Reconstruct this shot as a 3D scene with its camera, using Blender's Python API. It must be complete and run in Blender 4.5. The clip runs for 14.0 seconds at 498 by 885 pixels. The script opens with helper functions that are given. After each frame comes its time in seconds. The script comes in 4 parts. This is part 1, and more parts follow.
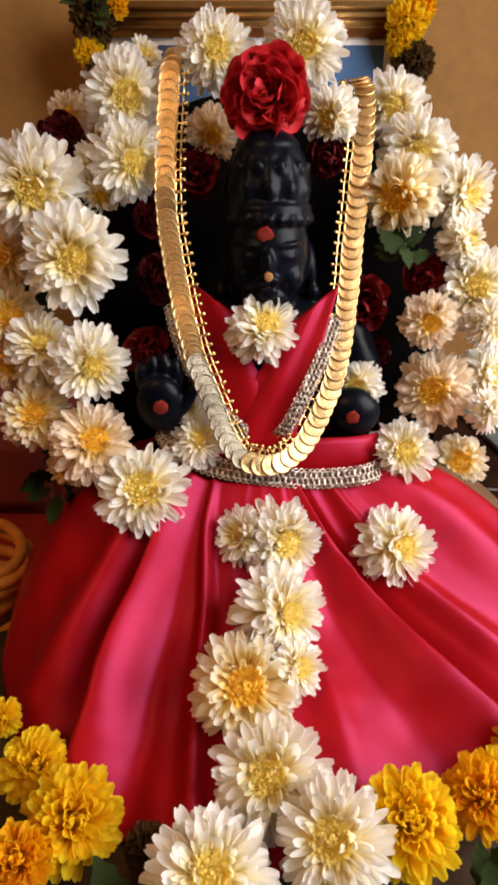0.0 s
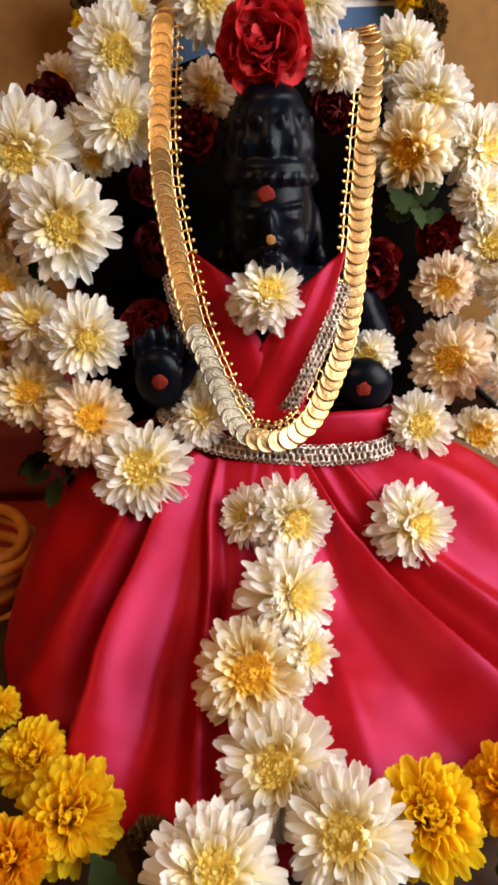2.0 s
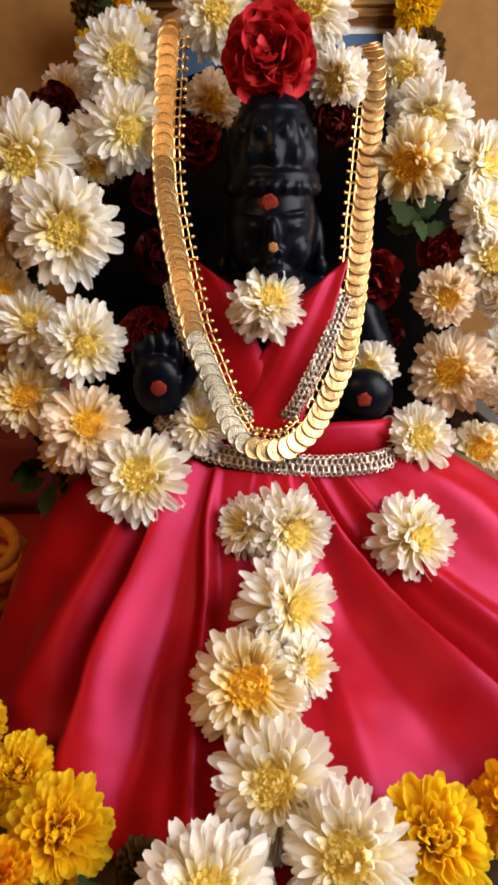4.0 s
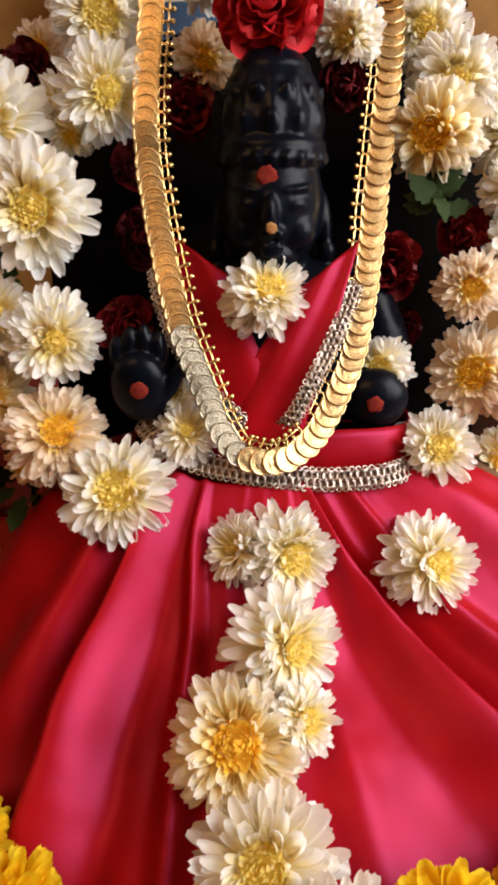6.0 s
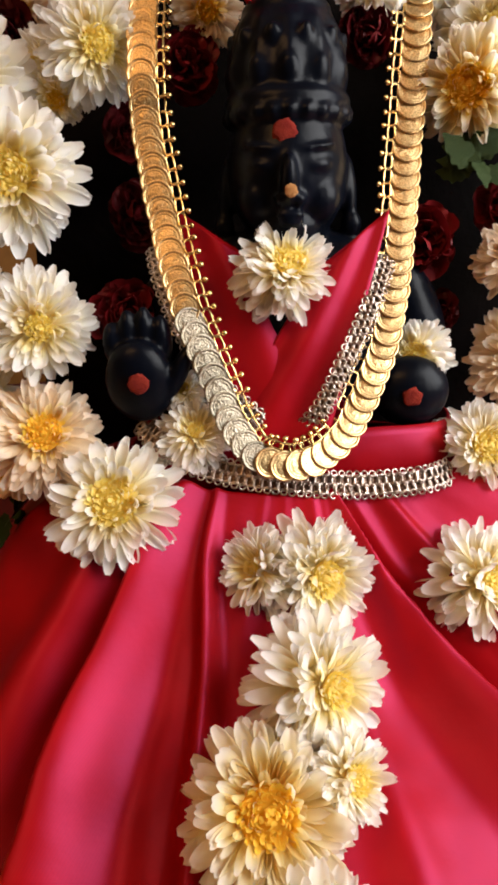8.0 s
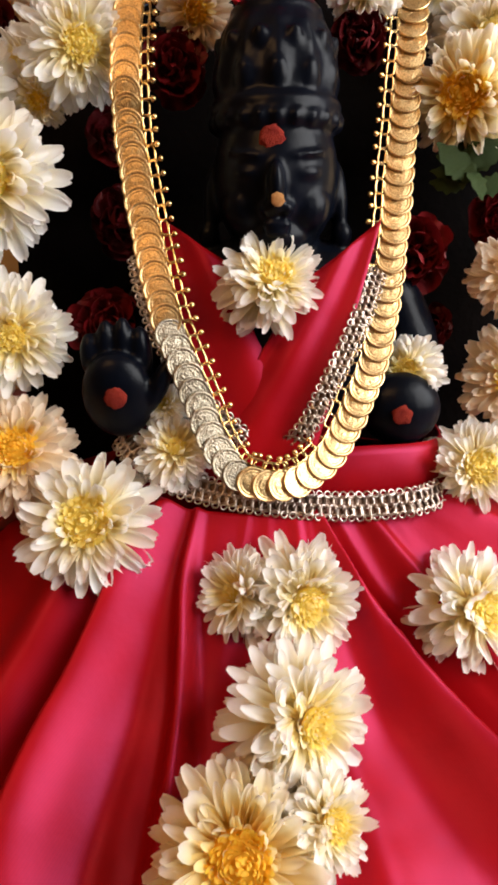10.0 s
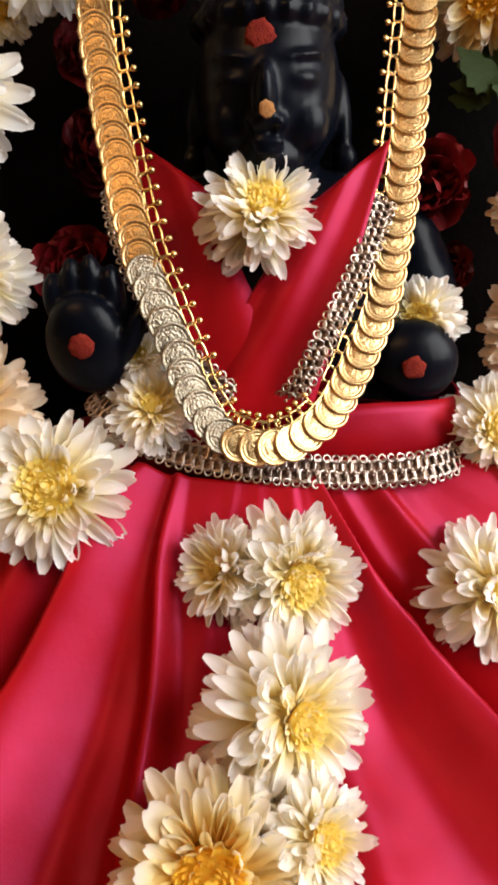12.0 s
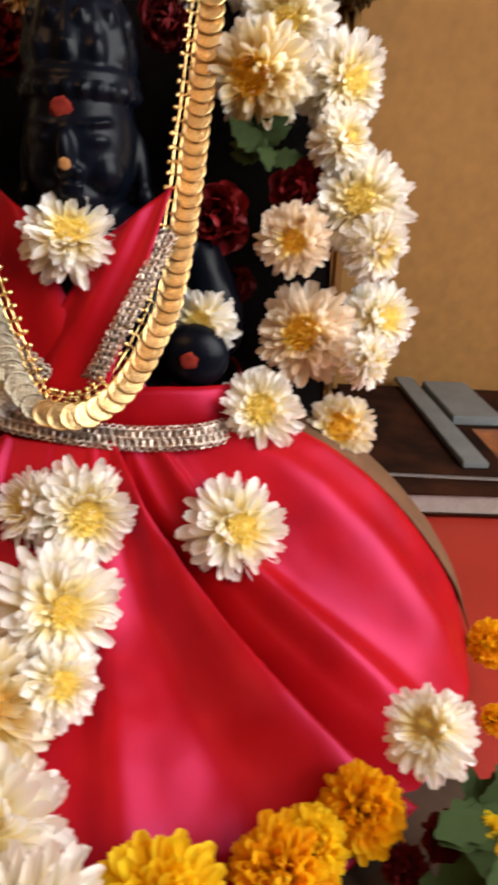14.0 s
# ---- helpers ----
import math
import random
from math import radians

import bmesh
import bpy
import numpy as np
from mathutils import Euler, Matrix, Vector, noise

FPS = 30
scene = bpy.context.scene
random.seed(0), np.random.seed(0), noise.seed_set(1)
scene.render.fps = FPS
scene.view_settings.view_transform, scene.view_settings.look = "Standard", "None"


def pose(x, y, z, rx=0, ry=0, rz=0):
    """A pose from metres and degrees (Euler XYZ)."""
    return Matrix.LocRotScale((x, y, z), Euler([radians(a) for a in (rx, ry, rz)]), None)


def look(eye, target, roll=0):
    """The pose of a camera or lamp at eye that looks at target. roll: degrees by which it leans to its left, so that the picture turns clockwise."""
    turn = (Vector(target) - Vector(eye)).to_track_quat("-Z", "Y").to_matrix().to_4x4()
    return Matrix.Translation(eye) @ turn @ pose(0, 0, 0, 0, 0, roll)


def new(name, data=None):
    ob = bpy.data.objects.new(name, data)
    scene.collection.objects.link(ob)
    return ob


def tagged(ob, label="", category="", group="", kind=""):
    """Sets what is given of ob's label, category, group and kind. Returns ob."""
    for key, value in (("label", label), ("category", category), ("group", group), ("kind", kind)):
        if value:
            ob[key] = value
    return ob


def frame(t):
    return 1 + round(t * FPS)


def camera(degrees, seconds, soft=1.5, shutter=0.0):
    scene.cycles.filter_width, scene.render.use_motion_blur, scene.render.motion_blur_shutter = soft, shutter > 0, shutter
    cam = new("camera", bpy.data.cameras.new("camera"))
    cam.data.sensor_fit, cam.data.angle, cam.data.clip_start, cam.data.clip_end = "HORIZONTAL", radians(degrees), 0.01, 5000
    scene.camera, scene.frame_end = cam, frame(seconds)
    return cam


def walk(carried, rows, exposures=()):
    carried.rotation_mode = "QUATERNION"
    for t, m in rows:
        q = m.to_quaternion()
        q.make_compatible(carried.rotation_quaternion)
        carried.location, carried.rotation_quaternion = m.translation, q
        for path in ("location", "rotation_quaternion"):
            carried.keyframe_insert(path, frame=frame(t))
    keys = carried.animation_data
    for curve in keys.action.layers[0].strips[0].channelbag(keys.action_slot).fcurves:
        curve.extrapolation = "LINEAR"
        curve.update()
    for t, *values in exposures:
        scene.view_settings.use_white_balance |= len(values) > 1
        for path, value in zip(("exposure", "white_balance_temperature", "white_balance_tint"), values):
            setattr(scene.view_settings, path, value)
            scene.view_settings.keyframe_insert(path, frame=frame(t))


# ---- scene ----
cam = camera(44.1, 14.0, 3.2, 0.5)
METRES, EYE, TILT, LEAN, TURN = 0.33, 0.33, -22.0, 0.0, 0.0
ROWS = [
    (0.0, 0.0, 0.0, 0.0, -0.0, 0.0, -0.0),
    (0.5, 0.0101, 0.041, -0.0215, 0.62, 0.2, 0.5),
    (1.0, 0.0152, 0.0424, -0.0189, 0.58, -0.08, 0.37),
    (1.5, 0.0161, 0.0497, -0.0235, 1.12, -0.45, 0.66),
    (2.0, 0.0229, 0.0607, -0.0258, 1.69, -0.94, 1.08),
    (2.5, 0.0213, 0.058, -0.0258, 1.74, -0.39, 0.66),
    (5.0, 0.0052, 0.1131, -0.0689, 0.65, 1.66, 0.11),
    (5.5, 0.008, 0.1695, -0.052, 3.68, 0.72, -0.45),
    (6.0, 0.0297, 0.2114, -0.0155, 1.68, 0.2, -0.22),
    (6.5, 0.042, 0.2356, -0.0376, 1.3, 0.84, 0.44),
    (7.0, 0.0264, 0.2701, -0.0576, 1.59, 1.2, 0.1),
    (7.5, 0.0119, 0.3274, -0.0406, -0.31, 2.23, -0.19),
    (8.0, -0.0069, 0.3473, -0.0435, 1.17, 2.32, 0.93),
    (10.5, 0.0193, 0.4132, -0.014, 1.02, 2.96, -0.33),
    (11.0, 0.0281, 0.4639, -0.0183, 1.92, 1.66, -0.3),
    (11.5, 0.0386, 0.4901, -0.0297, 2.48, 1.99, -0.11),
    (12.0, 0.045, 0.4817, -0.0508, 2.64, 1.23, -0.01),
    (12.5, 0.0588, 0.4519, -0.0542, 2.85, 0.38, -0.39),
    (13.0, 0.1133, 0.3595, -0.0519, 2.81, 0.39, -0.11),
    (13.5, 0.2087, 0.3057, -0.0654, 1.17, -0.19, -0.52),
    (14.0, 0.2894, 0.2647, -0.0669, -0.14, -0.2, -1.92),
]
walk(cam, [(t, pose(0, 0, EYE, TILT, LEAN, TURN) @ pose(METRES * x, METRES * y, METRES * z, 90 + pitch, roll, yaw)) for t, x, y, z, yaw, pitch, roll in ROWS[:-1]]
     + [(13.7, look((0.075, 0.081, 0.281), (0.044, 1.910, -0.528), 0.9)), (14.0, pose(0, 0, EYE, TILT, LEAN, TURN) @ pose(METRES * ROWS[-1][1], METRES * ROWS[-1][2], METRES * ROWS[-1][3], 90 + ROWS[-1][5], ROWS[-1][6], ROWS[-1][4]))])

# ---- light ----
world = bpy.data.worlds.new("sky")
scene.world = world
world.use_nodes = True
wn = world.node_tree.nodes
sky = wn.new("ShaderNodeTexSky")
sky.sky_type, sky.sun_disc = "NISHITA", False
sky.sun_elevation, sky.sun_rotation = radians(40), radians(70)
world.node_tree.links.new(sky.outputs[0], wn["Background"].inputs[0])
wn["Background"].inputs[1].default_value = 0.1


def area_lamp(name, eye, target, sx, sy, power, colour):
    data = bpy.data.lights.new(name, "AREA")
    data.shape, data.size, data.size_y, data.energy, data.color = "RECTANGLE", sx, sy, power, colour
    ob = new(name, data)
    ob.matrix_world = look(eye, target)
    return ob


# daylight in the window's opening, and an added warm fill for the room's bounced light
area_lamp("window_daylight", (0.86, -0.06, 0.70), (0.0, 0.22, 0.18), 0.85, 0.90, 31, (0.95, 0.94, 0.93))
area_lamp("warm_fill", (-0.75, -0.85, 1.60), (0.0, 0.35, 0.2), 0.8, 0.6, 12, (1.0, 0.54, 0.21))
scene.view_settings.exposure = 0.0


# ---- materials ----
def material(name, rough=0.6, metal=0.0):
    m = bpy.data.materials.new(name)
    m.use_nodes = True
    b = m.node_tree.nodes["Principled BSDF"]
    b.inputs["Roughness"].default_value, b.inputs["Metallic"].default_value = rough, metal
    return m, m.node_tree.nodes, m.node_tree.links, b


def ramp(nodes, stops):
    r = nodes.new("ShaderNodeValToRGB")
    e = r.color_ramp.elements
    while len(e) < len(stops):
        e.new(0.5)
    for k, (p, c) in zip(e, stops):
        k.position, k.color = p, (*c, 1)
    return r


def noise_tex(nodes, links, scale, detail=4.0, coord="Object"):
    tc = nodes.new("ShaderNodeTexCoord")
    n = nodes.new("ShaderNodeTexNoise")
    n.inputs["Scale"].default_value, n.inputs["Detail"].default_value = scale, detail
    links.new(tc.outputs[coord], n.inputs["Vector"])
    return n


def bump(nodes, links, height, bsdf, strength, distance):
    b = nodes.new("ShaderNodeBump")
    b.inputs["Strength"].default_value, b.inputs["Distance"].default_value = strength, distance
    links.new(height, b.inputs["Height"])
    links.new(b.outputs[0], bsdf.inputs["Normal"])


def mixed(nodes, links, kind, fac, a, b):
    """A colour mix of two sockets or colours."""
    m = nodes.new("ShaderNodeMix")
    m.data_type, m.blend_type = "RGBA", kind
    for socket, value in ((m.inputs[0], fac), (m.inputs[6], a), (m.inputs[7], b)):
        if isinstance(value, (int, float)):
            socket.default_value = value
        elif isinstance(value, tuple):
            socket.default_value = (*value, 1)
        else:
            links.new(value, socket)
    return m.outputs[2]


def mottled(name, c1, c2, scale, rough=0.6, metal=0.0, fine=None, bump_size=0.0005, strength=0.4, spec=0.5):
    m, n, l, b = material(name, rough, metal)
    big = noise_tex(n, l, scale)
    small = noise_tex(n, l, fine or scale * 9, 6)
    r = ramp(n, [(0.3, c1), (0.7, c2)])
    l.new(big.outputs[0], r.inputs[0])
    speck = ramp(n, [(0.25, (0.72, 0.72, 0.72)), (0.75, (1.0, 1.0, 1.0))])
    l.new(small.outputs[0], speck.inputs[0])
    l.new(mixed(n, l, "MULTIPLY", 0.8, r.outputs[0], speck.outputs[0]), b.inputs["Base Color"])
    bump(n, l, small.outputs[0], b, strength, bump_size)
    b.inputs["Specular IOR Level"].default_value = spec
    return m


def petal_material(name, stops, per_island, glow=0.58, rough=0.7):
    """A petal: colour along its length from base to tip, thin enough to let some light through."""
    m, n, l, b = material(name, rough)
    uv = n.new("ShaderNodeUVMap")
    sep = n.new("ShaderNodeSeparateXYZ")
    l.new(uv.outputs[0], sep.inputs[0])
    r = ramp(n, stops)
    l.new(sep.outputs[1], r.inputs[0])
    if per_island:
        rnd = n.new("ShaderNodeNewGeometry").outputs["Random Per Island"]
    else:
        rnd = n.new("ShaderNodeObjectInfo").outputs["Random"]
    tone = ramp(n, [(0.0, (0.94, 0.90, 0.85)), (0.4, (0.99, 0.98, 0.97)), (1.0, (1.0, 1.0, 1.0))])
    l.new(rnd, tone.inputs[0])
    colour = mixed(n, l, "MULTIPLY", 0.9, r.outputs[0], tone.outputs[0])
    # fine veins along the petal
    wave = n.new("ShaderNodeTexWave")
    wave.inputs["Scale"].default_value, wave.inputs["Distortion"].default_value = 5.0, 1.5
    l.new(uv.outputs[0], wave.inputs["Vector"])
    veins = ramp(n, [(0.0, (0.94, 0.93, 0.91)), (0.6, (1, 1, 1))])
    l.new(wave.outputs[0], veins.inputs[0])
    colour = mixed(n, l, "MULTIPLY", 0.6, colour, veins.outputs[0])
    l.new(colour, b.inputs["Base Color"])
    bump(n, l, wave.outputs[0], b, 0.08, 0.0003)
    b.inputs["Specular IOR Level"].default_value = 0.25
    tr = n.new("ShaderNodeBsdfTranslucent")
    l.new(colour, tr.inputs[0])
    mix = n.new("ShaderNodeMixShader")
    mix.inputs[0].default_value = glow
    l.new(b.outputs[0], mix.inputs[1])
    l.new(tr.outputs[0], mix.inputs[2])
    l.new(mix.outputs[0], n["Material Output"].inputs[0])
    return m


PETALS = {}
for isl in (False, True):
    end = "_joined" if isl else ""
    PETALS["white", isl] = petal_material("white_petal" + end, [(0.0, (0.94, 0.72, 0.20)), (0.42, (0.96, 0.86, 0.50)), (0.66, (0.96, 0.92, 0.78)), (0.86, (0.96, 0.95, 0.93)), (1.0, (0.96, 0.94, 0.93))], isl)
    PETALS["white_inner", isl] = petal_material("yellowish_petal" + end, [(0.0, (0.93, 0.72, 0.16)), (0.5, (0.94, 0.84, 0.44)), (1.0, (0.95, 0.91, 0.76))], isl)
    PETALS["orange_inner", isl] = petal_material("golden_petal" + end, [(0.0, (0.93, 0.58, 0.06)), (0.5, (0.94, 0.72, 0.20)), (1.0, (0.95, 0.86, 0.54))], isl)
    PETALS["cream_inner", isl] = PETALS["orange_inner", isl]
    PETALS["orange", isl] = petal_material("creamy_petal" + end, [(0.0, (0.92, 0.58, 0.06)), (0.42, (0.94, 0.72, 0.22)), (0.72, (0.94, 0.85, 0.56)), (0.92, (0.95, 0.90, 0.78)), (1.0, (0.94, 0.86, 0.78))], isl)
    # cream petals, with warm bounced light mixed into their colour as a peach tint
    PETALS["cream", isl] = petal_material("warm_lit_cream_petal" + end, [(0.0, (0.90, 0.60, 0.16)), (0.3, (0.92, 0.73, 0.40)), (0.6, (0.93, 0.80, 0.60)), (0.9, (0.93, 0.82, 0.68)), (1.0, (0.92, 0.77, 0.66))], isl)
    PETALS["yellow", isl] = petal_material("yellow_petal" + end, [(0.0, (0.88, 0.44, 0.004)), (0.5, (0.94, 0.64, 0.008)), (1.0, (0.95, 0.76, 0.03))], isl)
    PETALS["amber", isl] = petal_material("amber_petal" + end, [(0.0, (0.74, 0.27, 0.004)), (0.5, (0.90, 0.47, 0.005)), (1.0, (0.93, 0.60, 0.012))], isl)
    PETALS["brown", isl] = petal_material("dried_petal" + end, [(0.0, (0.05, 0.03, 0.015)), (1.0, (0.16, 0.09, 0.03))], isl)
    PETALS["scarlet", isl] = petal_material("scarlet_petal" + end, [(0.0, (0.28, 0.006, 0.008)), (0.6, (0.50, 0.014, 0.020)), (1.0, (0.60, 0.026, 0.034))], isl, 0.25, 0.55)
    PETALS["crimson", isl] = petal_material("crimson_petal" + end, [(0.0, (0.05, 0.002, 0.003)), (0.7, (0.13, 0.003, 0.005)), (1.0, (0.16, 0.006, 0.008))], isl, 0.1, 0.5)
    PETALS["maroon", isl] = petal_material("maroon_petal" + end, [(0.0, (0.025, 0.001, 0.002)), (0.7, (0.07, 0.002, 0.004)), (1.0, (0.09, 0.004, 0.006))], isl, 0.1, 0.5)
FLORET = {"white": petal_material("yellow_floret", [(0.0, (0.95, 0.78, 0.16)), (1.0, (0.97, 0.89, 0.42))], True, 0.66),
          "orange": petal_material("orange_floret", [(0.0, (0.95, 0.62, 0.05)), (1.0, (0.97, 0.77, 0.14))], True, 0.66)}
FLORET["cream"] = FLORET["orange"]
LEAF = mottled("green_leaf", (0.012, 0.026, 0.006), (0.035, 0.055, 0.012), 60, 0.7, 0, 400, 0.0006, 0.4, 0.15)
STONE = mottled("black_stone", (0.0014, 0.0020, 0.0040), (0.0026, 0.0036, 0.0075), 40, 0.32, 0, 260, 0.0004, 0.3, 0.09)
PLASTER = mottled("tan_plaster", (0.22, 0.104, 0.025), (0.26, 0.127, 0.032), 3.0, 0.8, 0, 60, 0.001, 0.25, 0.3)
CEILING = mottled("white_ceiling_paint", (0.72, 0.70, 0.66), (0.8, 0.78, 0.74), 3.0, 0.85)
TILE = mottled("floor_stone", (0.28, 0.25, 0.21), (0.38, 0.34, 0.29), 6.0, 0.4)
WOOD = mottled("brown_wood", (0.16, 0.07, 0.025), (0.26, 0.12, 0.04), 25, 0.45)
KUMKUM = mottled("vermilion_powder", (0.14, 0.012, 0.009), (0.21, 0.025, 0.014), 300, 0.95, 0, 1500, 0.0006, 0.9, 0.1)
SANDAL = mottled("sandal_paste", (0.34, 0.15, 0.05), (0.42, 0.21, 0.08), 300, 0.9, 0, 1500, 0.0005, 0.8, 0.1)
BOOK_PAPER = mottled("book_paper", (0.25, 0.205, 0.18), (0.33, 0.27, 0.24), 60, 0.8)
BOOK_COVER = mottled("dark_book_cover", (0.008, 0.005, 0.004), (0.04, 0.014, 0.007), 22, 0.8, 0, 120, 0.0003, 0.3, 0.02)
GREY_CARD = mottled("grey_card", (0.10, 0.11, 0.11), (0.14, 0.15, 0.15), 30, 0.45)
BROWN_LINING = mottled("brown_lining_cloth", (0.085, 0.033, 0.009), (0.13, 0.052, 0.015), 60, 0.75)
CORD = mottled("orange_cord", (0.50, 0.16, 0.01), (0.66, 0.25, 0.02), 120, 0.7, 0, 900, 0.0008, 0.8)
TABLE_CLOTH = mottled("red_table_cloth", (0.24, 0.010, 0.004), (0.31, 0.017, 0.006), 12, 0.55, 0, 900, 0.0003)
GILT = mottled("gilt_moulding", (0.42, 0.22, 0.07), (0.56, 0.32, 0.11), 40, 0.3, 0.8)
BLUE_PRINT = mottled("blue_print", (0.05, 0.10, 0.20), (0.08, 0.15, 0.28), 8, 0.25)
MAT_BOARD = mottled("white_mat_board", (0.62, 0.62, 0.62), (0.72, 0.72, 0.72), 30, 0.6)


def silk(name, base, dark, sheen):
    m, n, l, b = material(name, 0.46)
    big = noise_tex(n, l, 26, 3)
    r = ramp(n, [(0.3, dark), (0.7, base)])
    l.new(big.outputs[0], r.inputs[0])
    uv = n.new("ShaderNodeUVMap")
    weave = n.new("ShaderNodeTexWave")
    weave.inputs["Scale"].default_value, weave.inputs["Distortion"].default_value = 130.0, 0.6
    l.new(uv.outputs[0], weave.inputs["Vector"])
    thread = ramp(n, [(0.0, (0.86, 0.86, 0.86)), (1.0, (1, 1, 1))])
    l.new(weave.outputs[0], thread.inputs[0])
    l.new(mixed(n, l, "MULTIPLY", 0.7, r.outputs[0], thread.outputs[0]), b.inputs["Base Color"])
    # soft crumples with fine slubs on them
    slub, crumple = noise_tex(n, l, 420, 4), noise_tex(n, l, 30, 1.5)
    relief = mixed(n, l, "MIX", 0.965, slub.outputs[0], crumple.outputs[0])
    bump(n, l, relief, b, 0.4, 0.0045)
    b.inputs["Sheen Weight"].default_value = 0.08
    b.inputs["Sheen Roughness"].default_value = 0.3
    b.inputs["Sheen Tint"].default_value = (*sheen, 1)
    b.inputs["Specular IOR Level"].default_value = 0.25
    b.inputs["Specular Tint"].default_value = (1.0, 0.22, 0.58, 1)
    # the pink weft, which shows as a lustre
    gloss = n.new("ShaderNodeBsdfGlossy")
    gloss.inputs["Color"].default_value, gloss.inputs["Roughness"].default_value = (1.0, 0.12, 0.36, 1), 0.40
    l.new(b.inputs["Normal"].links[0].from_socket, gloss.inputs["Normal"])
    mix = n.new("ShaderNodeMixShader")
    mix.inputs[0].default_value = 0.028
    l.new(b.outputs[0], mix.inputs[1])
    l.new(gloss.outputs[0], mix.inputs[2])
    l.new(mix.outputs[0], n["Material Output"].inputs[0])
    return m


SILK = silk("red_silk", (0.30, 0.0026, 0.0018), (0.21, 0.0013, 0.0011), (1.0, 0.14, 0.50))


def metal_relief(name, colour, rough, scale, strength):
    m, n, l, b = material(name, rough, 1.0)
    info = n.new("ShaderNodeObjectInfo")
    tone = ramp(n, [(0.0, tuple(c * 0.78 for c in colour)), (1.0, colour)])
    l.new(info.outputs["Random"], tone.inputs[0])
    tex = noise_tex(n, l, scale, 3)
    off = n.new("ShaderNodeVectorMath")
    off.operation = "ADD"
    tc = n.new("ShaderNodeTexCoord")
    l.new(tc.outputs["Object"], off.inputs[0])
    l.new(info.outputs["Random"], off.inputs[1])
    l.new(off.outputs[0], tex.inputs["Vector"])
    grime = ramp(n, [(0.35, (0.45, 0.36, 0.25)), (0.55, (1, 1, 1))])
    l.new(tex.outputs[0], grime.inputs[0])
    l.new(mixed(n, l, "MULTIPLY", 0.7, tone.outputs[0], grime.outputs[0]), b.inputs["Base Color"])
    bump(n, l, tex.outputs[0], b, strength, 0.0006)
    return m


GOLD = metal_relief("stamped_gold", (0.90, 0.64, 0.31), 0.38, 1500, 0.35)
# gold whose cool silvery reflection is put into the base colour
COOL_SHEEN = metal_relief("gold_with_cool_sheen", (0.42, 0.37, 0.28), 0.38, 1100, 0.9)
GOLD_PLAIN = metal_relief("polished_gold", (0.96, 0.70, 0.32), 0.25, 200, 0.1)
SILVER = metal_relief("aged_silver", (0.56, 0.47, 0.41), 0.32, 500, 0.5)
TARNISHED = metal_relief("tarnished_silver", (0.26, 0.17, 0.13), 0.5, 700, 0.9)


# ---- mesh helpers ----
def mesh_from(name, verts, faces, mat, uvs=None, smooth=True):
    me = bpy.data.meshes.new(name)
    me.from_pydata(verts, [], faces)
    if uvs is not None:
        layer = me.uv_layers.new(name="UVMap")
        for loop in me.loops:
            layer.data[loop.index].uv = uvs[loop.vertex_index]
    if smooth:
        me.polygons.foreach_set("use_smooth", [True] * len(me.polygons))
    me.materials.append(mat)
    me.update()
    return me


def part_mesh(name, me, parent, m=None, label=""):
    ob = new(name, me)
    ob.parent = parent
    if m is not None:
        ob.matrix_basis = m
    return tagged(ob, label)


def part(name, bm, mat, parent, label="", smooth=True):
    me = bpy.data.meshes.new(name)
    bm.to_mesh(me)
    bm.free()
    me.materials.append(mat)
    if smooth:
        me.polygons.foreach_set("use_smooth", [True] * len(me.polygons))
    return part_mesh(name, me, parent, None, label)


def box(bm, x0, x1, y0, y1, z0, z1, bevel=0.0):
    g = bmesh.ops.create_cube(bm, size=1)
    for v in g["verts"]:
        v.co = Vector((x0 + (v.co.x + 0.5) * (x1 - x0), y0 + (v.co.y + 0.5) * (y1 - y0), z0 + (v.co.z + 0.5) * (z1 - z0)))
    if bevel:
        edges = list({e for v in g["verts"] for e in v.link_edges})
        bmesh.ops.bevel(bm, geom=edges, offset=bevel, segments=2, affect="EDGES")
    return bm


def structure(name, bm, mat, label, smooth=False):
    return tagged(part(name, bm, mat, None, "", smooth), label, name.split("_")[0], "", "structure")


def ball(bm, centre, radii, turn=(0, 0, 0), seg=24, rings=16):
    m = pose(*centre, *turn) @ Matrix.Diagonal((*radii, 1))
    return bmesh.ops.create_uvsphere(bm, u_segments=seg, v_segments=rings, radius=1, matrix=m)["verts"]


def curve_at(points, u):
    """A point on a smooth curve through points, u from 0 to 1."""
    n = len(points) - 1
    k = min(int(u * n), n - 1)
    f = u * n - k
    p = [Vector(points[max(0, min(n, k + d))]) for d in (-1, 0, 1, 2)]
    return 0.5 * (2 * p[1] + (p[2] - p[0]) * f + (2 * p[0] - 5 * p[1] + 4 * p[2] - p[3]) * f * f + (3 * p[1] - p[0] - 3 * p[2] + p[3]) * f ** 3)


def spaced(points, step):
    """Places at even steps along a smooth curve, with the direction of travel."""
    fine = [curve_at(points, i / 600) for i in range(601)]
    out, run, due = [], 0.0, 0.0
    for a, b in zip(fine, fine[1:]):
        d = (b - a).length
        while due <= run + d and d > 0:
            out.append((a.lerp(b, (due - run) / d), (b - a).normalized()))
            due += step
        run += d
    return out


def frame_of(place, along, normal):
    """A pose with x along the strand, z off the surface."""
    z = (normal - along * normal.dot(along)).normalized()
    y = z.cross(along)
    return Matrix(((along.x, y.x, z.x, place.x), (along.y, y.y, z.y, place.y), (along.z, y.z, z.z, place.z), (0, 0, 0, 1)))


